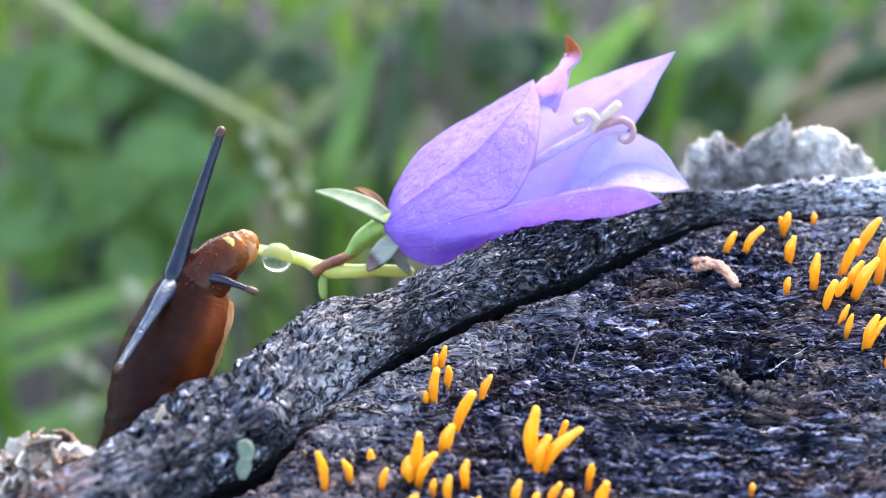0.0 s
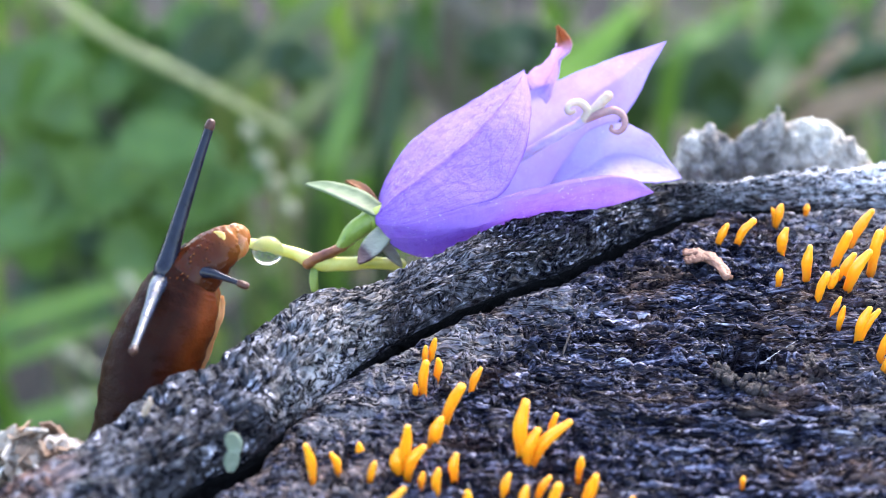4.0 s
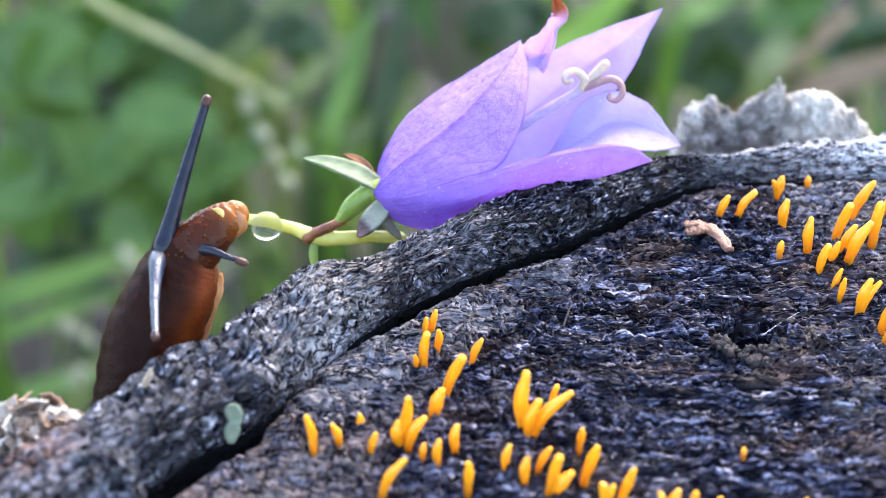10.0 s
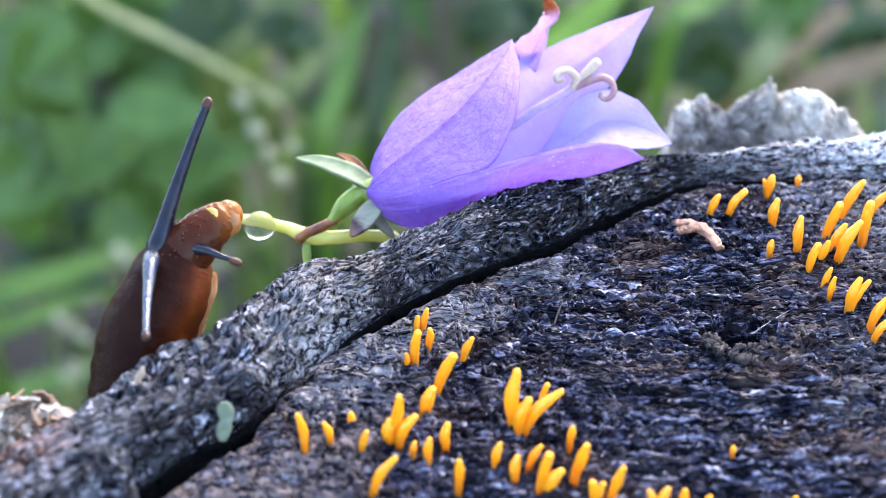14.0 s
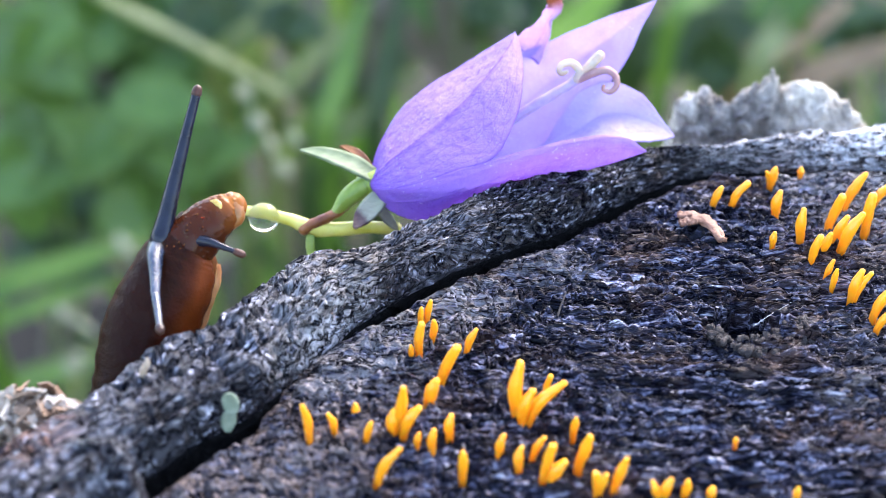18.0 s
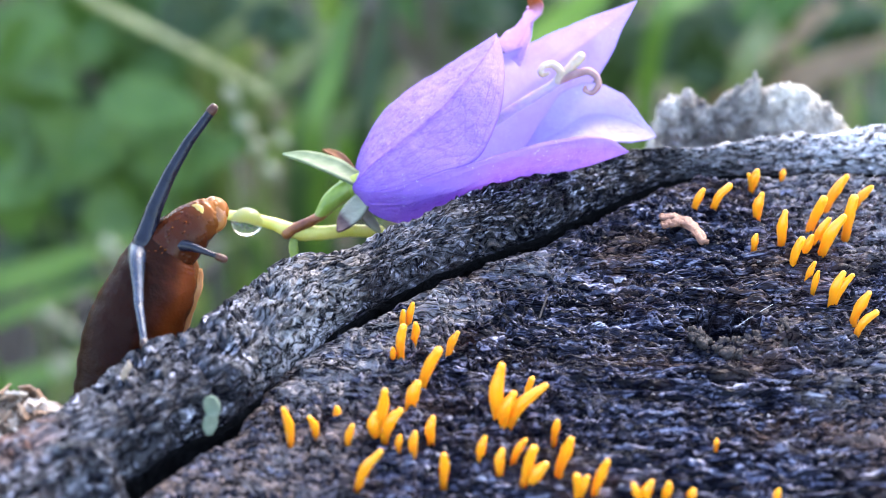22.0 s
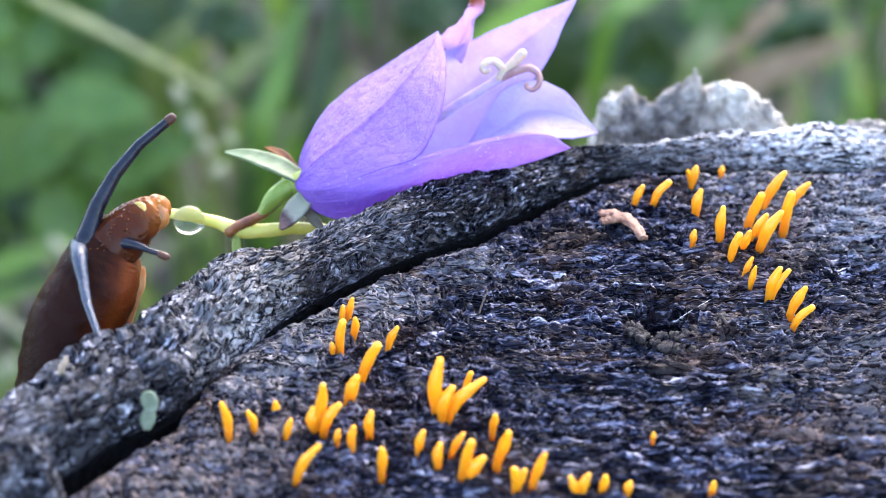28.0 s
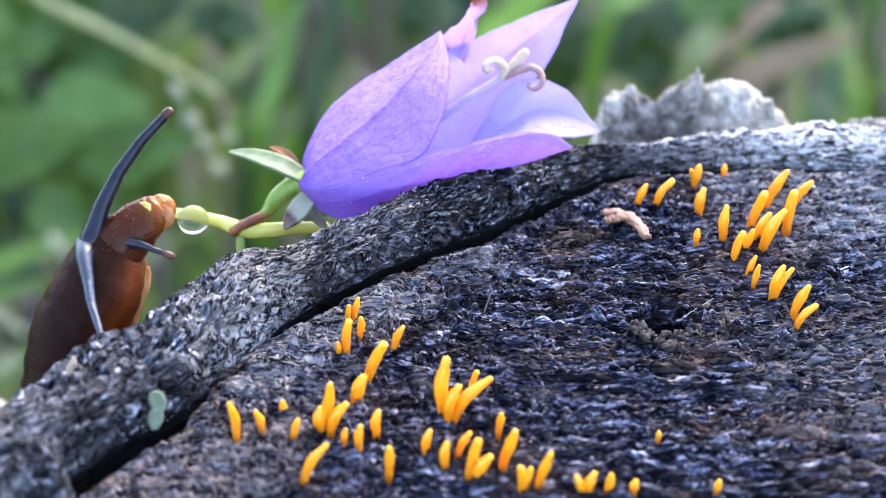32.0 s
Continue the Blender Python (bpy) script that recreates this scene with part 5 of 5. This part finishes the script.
blade("grass_stalk", (-0.234, 0.60, -0.222), (-0.083, 0.62, -0.309), 0.0055, "pale")
blade("wild_grass", (-0.07, 0.7, -0.387), (-0.042, 0.745, -0.3), 0.0135, "mid")
blade("wild_grass", (0.184, 0.74, -0.364), (0.218, 0.785, -0.322), 0.0153, "olive")
blade("dead_leaf", (0.018, 0.9, -0.373), (0.048, 0.945, -0.469), 0.0153, "grey")
blade("dead_leaf", (-0.271, 0.78, -0.561), (-0.238, 0.825, -0.574), 0.01, "grey")
blade("wild_grass", (-0.255, 0.610, -0.435), (-0.166, 0.655, -0.419), 0.0138, "mid")
blade("wild_grass", (-0.279, 0.670, -0.500), (-0.207, 0.715, -0.489), 0.0103, "mid")
blade("wild_grass", (-0.080, 0.700, -0.411), (-0.039, 0.745, -0.297), 0.0150, "leafdark")
blade("wild_grass", (-0.047, 0.820, -0.452), (-0.024, 0.865, -0.342), 0.0151, "leafdark")
blade("wild_grass", (-0.144, 0.820, -0.389), (-0.068, 0.865, -0.330), 0.0219, "olive")
blade("wild_grass", (-0.113, 0.820, -0.422), (-0.054, 0.865, -0.378), 0.0148, "olive")
blade("wild_grass", (0.050, 0.700, -0.343), (0.112, 0.745, -0.290), 0.0177, "lime")
blade("wild_grass", (0.123, 0.820, -0.389), (0.306, 0.865, -0.374), 0.0274, "leafdark")
blade("wild_grass", (0.132, 0.745, -0.333), (0.186, 0.790, -0.309), 0.0133, "mid")
blade("dead_leaf", (0.188, 0.790, -0.390), (0.260, 0.835, -0.356), 0.0196, "tan")
blade("dead_leaf", (0.221, 0.820, -0.418), (0.324, 0.865, -0.394), 0.0185, "tan")
blade("dead_leaf", (0.002, 0.895, -0.354), (0.062, 0.940, -0.462), 0.0171, "grey")
blade("dead_leaf", (-0.048, 0.895, -0.388), (-0.002, 0.940, -0.458), 0.0193, "grey")
blade("wild_grass", (0.104, 0.820, -0.443), (0.157, 0.865, -0.390), 0.0188, "olive")
blade("wild_grass", (-0.275, 0.670, -0.544), (-0.213, 0.715, -0.551), 0.0140, "mid")
blade("wild_grass", (-0.092, 0.895, -0.513), (-0.010, 0.940, -0.449), 0.0143, "olive")
blade("wild_grass", (0.292, 0.820, -0.452), (0.315, 0.865, -0.407), 0.0188, "leafdark")
blade("dead_leaf", (-0.193, 0.820, -0.570), (-0.124, 0.865, -0.542), 0.0160, "grey")
broad_leaf((-0.252, 0.775, -0.370), 0.0453, "emerald")
broad_leaf((-0.172, 0.74, -0.388), 0.032, "emerald")
broad_leaf((-0.261, 0.8, -0.395), 0.045, "emerald")
broad_leaf((-0.176, 0.85, -0.468), 0.04, "emerald")
broad_leaf((-0.163, 0.775, -0.428), 0.0431, "emerald")
broad_leaf((-0.220, 0.775, -0.426), 0.0395, "emerald")
broad_leaf((-0.271, 0.775, -0.455), 0.0437, "emerald")
broad_leaf((-0.138, 0.775, -0.336), 0.0308, "leafdark")
broad_leaf((-0.204, 0.775, -0.477), 0.0368, "emerald")
broad_leaf((-0.091, 0.775, -0.347), 0.0241, "leafdark")
broad_leaf((-0.253, 0.775, -0.517), 0.0338, "leafdark")
broad_leaf((0.026, 0.775, -0.336), 0.0205, "leafdark")
broad_leaf((0.166, 0.775, -0.370), 0.0279, "leafdark")
broad_leaf((0.074, 0.775, -0.347), 0.0241, "emerald")
broad_leaf((0.209, 0.775, -0.321), 0.0306, "emerald")
broad_leaf((-0.202, 0.970, -0.566), 0.0545, "emerald")
broad_leaf((-0.146, 0.970, -0.518), 0.0406, "emerald")
broad_leaf((-0.345, 0.970, -0.468), 0.0428, "emerald")
broad_leaf((-0.240, 0.970, -0.443), 0.0539, "emerald")
broad_leaf((-0.299, 0.970, -0.467), 0.0546, "emerald")
broad_leaf((-0.199, 0.970, -0.457), 0.0542, "emerald")
broad_leaf((-0.292, 0.970, -0.590), 0.0402, "leafdark")
broad_leaf((-0.177, 0.970, -0.423), 0.0432, "emerald")
broad_leaf((-0.238, 0.970, -0.498), 0.0468, "leafdark")
broad_leaf((-0.024, 0.970, -0.418), 0.0445, "emerald")
broad_leaf((0.056, 0.970, -0.432), 0.0383, "leafdark")
broad_leaf((0.060, 0.970, -0.448), 0.0295, "leafdark")
broad_leaf((0.212, 0.970, -0.452), 0.0454, "leafdark")
broad_leaf((0.237, 0.970, -0.481), 0.0458, "leafdark")
broad_leaf((0.127, 0.970, -0.477), 0.0340, "leafdark")
broad_leaf((-0.055, 0.970, -0.464), 0.0430, "leafdark")
broad_leaf((-0.087, 0.970, -0.482), 0.0313, "leafdark")
broad_leaf((0.124, 0.970, -0.428), 0.0315, "leafdark")
broad_leaf((0.308, 0.970, -0.445), 0.0345, "leafdark")
broad_leaf((0.034, 0.970, -0.468), 0.0402, "emerald")


def panicle(x, y, height, husks):
    """A thin bent stalk with a few fat pale husks: each by its shift from the stalk's top, and its size."""
    th = thing("grass_panicle", pose(x, y, GROUND_Z), "pale drooping grass seed head behind the stump", "grass")
    tube_part("stalk", [(0, 0.02, 0), (-0.001, 0.01, 0.3 * height), (-0.001, -0.001, 0.88 * height), (-0.012, -0.001, height)], [0.0005] * 4, M_GREEN["pale"], th)
    for dx, dz, q in husks:
        tube_part("spikelet", [(dx - 0.6 * q, 0, height + dz + q), (dx, -0.001, height + dz), (dx + 0.6 * q, 0, height + dz - q)], [0.45 * q, q, 0.45 * q], M_GREEN["seed"], th, rings=8, sides=8)


panicle(-0.078, 0.521, 0.390, [(-0.012, 0.0, 0.0034), (-0.0066, -0.0150, 0.0036), (-0.0013, -0.0268, 0.0032), (0.0037, -0.0396, 0.0034), (0.0097, -0.0230, 0.0026)])
panicle(-0.171, 0.6, 0.257, [(0, 0, 0.0042), (0.004, -0.006, 0.003)])
panicle(-0.209, 0.6, 0.212, [(0, 0, 0.0036), (0.007, -0.004, 0.003), (0.012, -0.01, 0.003)])
panicle(-0.203, 0.6, 0.181, [(0, 0, 0.0036), (-0.006, -0.006, 0.004)])


def meadow():
    th = thing("grass", pose(0, 0, 0), "mixed wild grass behind the stump", "grass", kind="stuff")
    rng = random.Random(12)
    groups = {"mid": [], "olive": [], "bright": [], "grey": [], "leafdark": []}
    for _ in range(1100):
        key = rng.choices(list(groups), [5, 3, 2, 2, 4])[0]
        groups[key].append((rng.uniform(-0.9, 0.95), rng.uniform(0.70, 2.6)))
    # the meadow thins out round the stump
    while sum(len(g) for g in groups.values()) < 2600:
        x, y = rng.gauss(0, 1.1), rng.gauss(0.9, 1.3)
        if math.hypot(x, y) < 0.3 or (-0.3 < y < 0.9 and abs(x) < 0.45 + 0.3 * max(0, y)) or (0.7 < y < 2.6 and abs(x) < 0.9):
            continue
        groups[rng.choices(list(groups), [5, 3, 2, 2, 4])[0]].append((x, y))

    def sow(name, key, roots, rng):
        v, f = [], []
        for x, y in roots:
            h, w = rng.uniform(0.08, 0.34), rng.uniform(0.003, 0.009)
            a = rng.uniform(0, 6.283)
            bx, by = math.cos(a) * h * rng.uniform(0.2, 0.9), math.sin(a) * h * rng.uniform(0.1, 0.5)
            b = len(v)
            for i in range(6):
                t = i / 5
                ww = w * (1 - t ** 2) + 0.0003
                px, py, pz = x + bx * t * t, y + by * t * t, GROUND_Z - 0.02 + h * (t - 0.25 * t * t)
                v += [(px - ww, py, pz), (px, py - 0.3 * ww, pz), (px + ww, py, pz)]
            for i in range(5):
                for j in range(2):
                    f.append((b + i * 3 + j, b + i * 3 + j + 1, b + i * 3 + j + 4, b + i * 3 + j + 3))
        part_mesh(name, mesh_from(name, v, f, M_GREEN[key]), th)

    for key, roots in groups.items():
        sow("blades", key, roots, rng)
    # the meadow goes on all round
    wide = random.Random(31)
    for key, count in (("mid", 2600), ("olive", 1800), ("bright", 900), ("leafdark", 1800)):
        spots = [(wide.gauss(0, 2.4), wide.gauss(0.6, 2.4)) for _ in range(count)]
        sow("outer_blades", key, [(x, y) for x, y in spots if math.hypot(x, y) > 0.5 and not (-0.2 < y < 2.7 and abs(x) < 0.5 + 0.35 * max(0, y))], wide)


meadow()

# ---- what moves ----


def motions():
    sway = [(0, 0.020, 0.341, -1.79), (1, 0.027, 0.357, -1.82), (2, 0.049, 0.361, -1.76), (3, 0.068, 0.326, -1.58), (3.5, 0.071, 0.294, -1.51), (5.5, -0.001, 0.232, -1.03), (6.5, -0.020, 0.195, -0.88), (7.5, 0.015, 0.125, -0.71), (8.5, -0.004, 0.044, -0.49), (9.5, -0.053, 0.041, -0.33), (10.5, -0.128, 0.133, -0.27), (11.5, -0.105, 0.126, -0.21), (12.5, -0.049, 0.053, -0.09), (13.5, -0.008, 0.006, 0.02), (14.5, -0.007, 0.019, 0.02), (16.5, -0.031, 0.062, -0.17), (17, -0.029, 0.045, -0.16), (18, -0.036, 0.001, -0.10), (19, -0.044, 0.016, -0.04), (20, -0.028, 0.001, 0.11), (21, -0.004, -0.078, 0.33), (22, -0.013, -0.080, 0.45), (23, -0.017, -0.026, 0.46), (24, 0.010, -0.068, 0.62), (25, 0.050, -0.120, 0.77), (25.5, 0.053, -0.121, 0.78), (27.5, 0.188, -0.259, 0.86), (28.5, 0.119, -0.228, 0.84), (29.5, 0.088, -0.171, 0.74), (30.5, 0.078, -0.164, 0.76), (31.5, 0.048, -0.189, 0.83), (32, 0.056, -0.218, 0.87)]
    walk(FLOWER, [(t, flower_pose(dx, dy, a)) for t, dx, dy, a in sway])
    walk(DROP, [(t, flower_pose(dx, dy, a) @ DROP_AT) for t, dx, dy, a in sway])
    creep = [(0, -0.285, 0.893), (1, -0.172, 0.853), (2, -0.170, 0.869), (3, -0.045, 0.775), (3.5, -0.022, 0.736), (5.5, -0.098, 0.517), (6.5, -0.080, 0.454), (7.5, -0.005, 0.368), (8.5, 0.005, 0.225), (9.5, -0.084, 0.132), (10.5, -0.226, 0.167), (11.5, -0.184, 0.130), (12.5, -0.083, 0.067), (13.5, 0.008, 0.038), (14.5, -0.009, 0.035), (16.5, -0.050, 0.104), (17, -0.059, 0.088), (18, -0.054, 0.049), (19, -0.021, 0.015), (20, -0.029, 0.006), (21, -0.014, -0.093), (22, -0.043, -0.116), (23, -0.070, -0.093), (24, -0.038, -0.184), (25, 0.054, -0.258), (25.5, 0.087, -0.280), (27.5, 0.325, -0.364), (28.5, 0.234, -0.325), (29.5, 0.138, -0.174), (30.5, 0.099, -0.197), (31.5, 0.134, -0.269), (32, 0.146, -0.287)]
    walk(SLUG, [(t, slug_pose(dx, dy)) for t, dx, dy in creep])
    swing_a = [(0, -17.0, -1.7), (1, -16.8, -1.2), (2, -16.8, -1.3), (3, -16.8, -1.1), (3.5, -16.8, -1.2), (5.5, -15.9, -1.0), (6.5, -15.4, -1.0), (7.5, -14.1, -1.0), (8.5, -14.0, -1.0), (9.5, -15.1, -1.0), (10.5, -16.7, -1.0), (11.5, -17.2, -2.5), (12.5, -17.3, -2.6), (13.5, -17.4, -3.1), (14.5, -17.5, -3.2), (16.5, -13.8, -1.0), (17, -13.3, -1.0), (18, -13.1, -1.0), (19, -15.3, -1.0), (20, -18.5, -5.9), (21, -20.5, -11.8), (22, -20.8, -12.7), (23, -20.0, -10.3), (24, -19.2, -8.1), (25, -19.4, -8.6), (25.5, -19.6, -9.2), (27.5, -23.3, -20.1), (28.5, -23.8, -21.6), (29.5, -23.3, -20.1), (30.5, -22.2, -16.6), (31.5, -22.0, -16.3), (32, -22.3, -17.0)]
    base_a = Matrix.Translation(Vector(FEELER_A) * K)
    # the bend is spread over the four pieces
    for k, piece in enumerate(FEEL_A):
        rows = []
        for t, a, e in swing_a:
            m = base_a @ pose(0, 0, 0, 0, 0, a - e / 4)
            for _ in range(k):
                m = m @ pose(0, SEGMENT * K, 0, 0, 0, e / 2)
            rows.append((t, m))
        walk(piece, rows)
    swing_b = [(0, -26.1, 35.4), (1, -24.0, 41.2), (2, -20.1, 48.3), (3, -14.2, 52.1), (5.5, 0.1, 49.5), (6, 2.5, 47.1), (6.5, 3.9, 48.4), (8, 10.4, 45.1), (9, 8.3, 43.9), (10, 6.5, 45.1), (11, 6.4, 42.6), (12, 2.4, 43.4), (13, 1.8, 45.2), (14, 4.7, 45.7), (14.5, 5.7, 46.8), (16.5, 7.0, 49.7), (17.5, 8.9, 42.6), (18.5, 9.4, 42.8), (19, 8.9, 39.1), (19.5, 8.4, 41.9), (20.5, 7.8, 42.7), (21, 5.0, 40.4), (22, 8.7, 33.3), (23, 8.8, 36.2), (24, 9.8, 30.4), (25, 11.0, 27.9), (25.5, 12.0, 30.4), (27.5, 14.7, 34.1), (28, 15.4, 31.1), (29, 13.6, 32.2), (30, 15.8, 27.8), (31, 13.3, 27.5), (32, 13.3, 29.1)]
    base_b = Matrix.Translation(Vector(FEELER_B) * K)
    walk(FEEL_B, [(t, base_b @ pose(0, 0, 0, 0, 0, a) @ pose(0, 0, 0, -c)) for t, a, c in swing_b])
    walk(FEEL_B_END, [(t, pose(0, -100 * K, 0, 0, 0, 0.6 * max(0, min(a, 14)))) for t, a, c in swing_b])


motions()
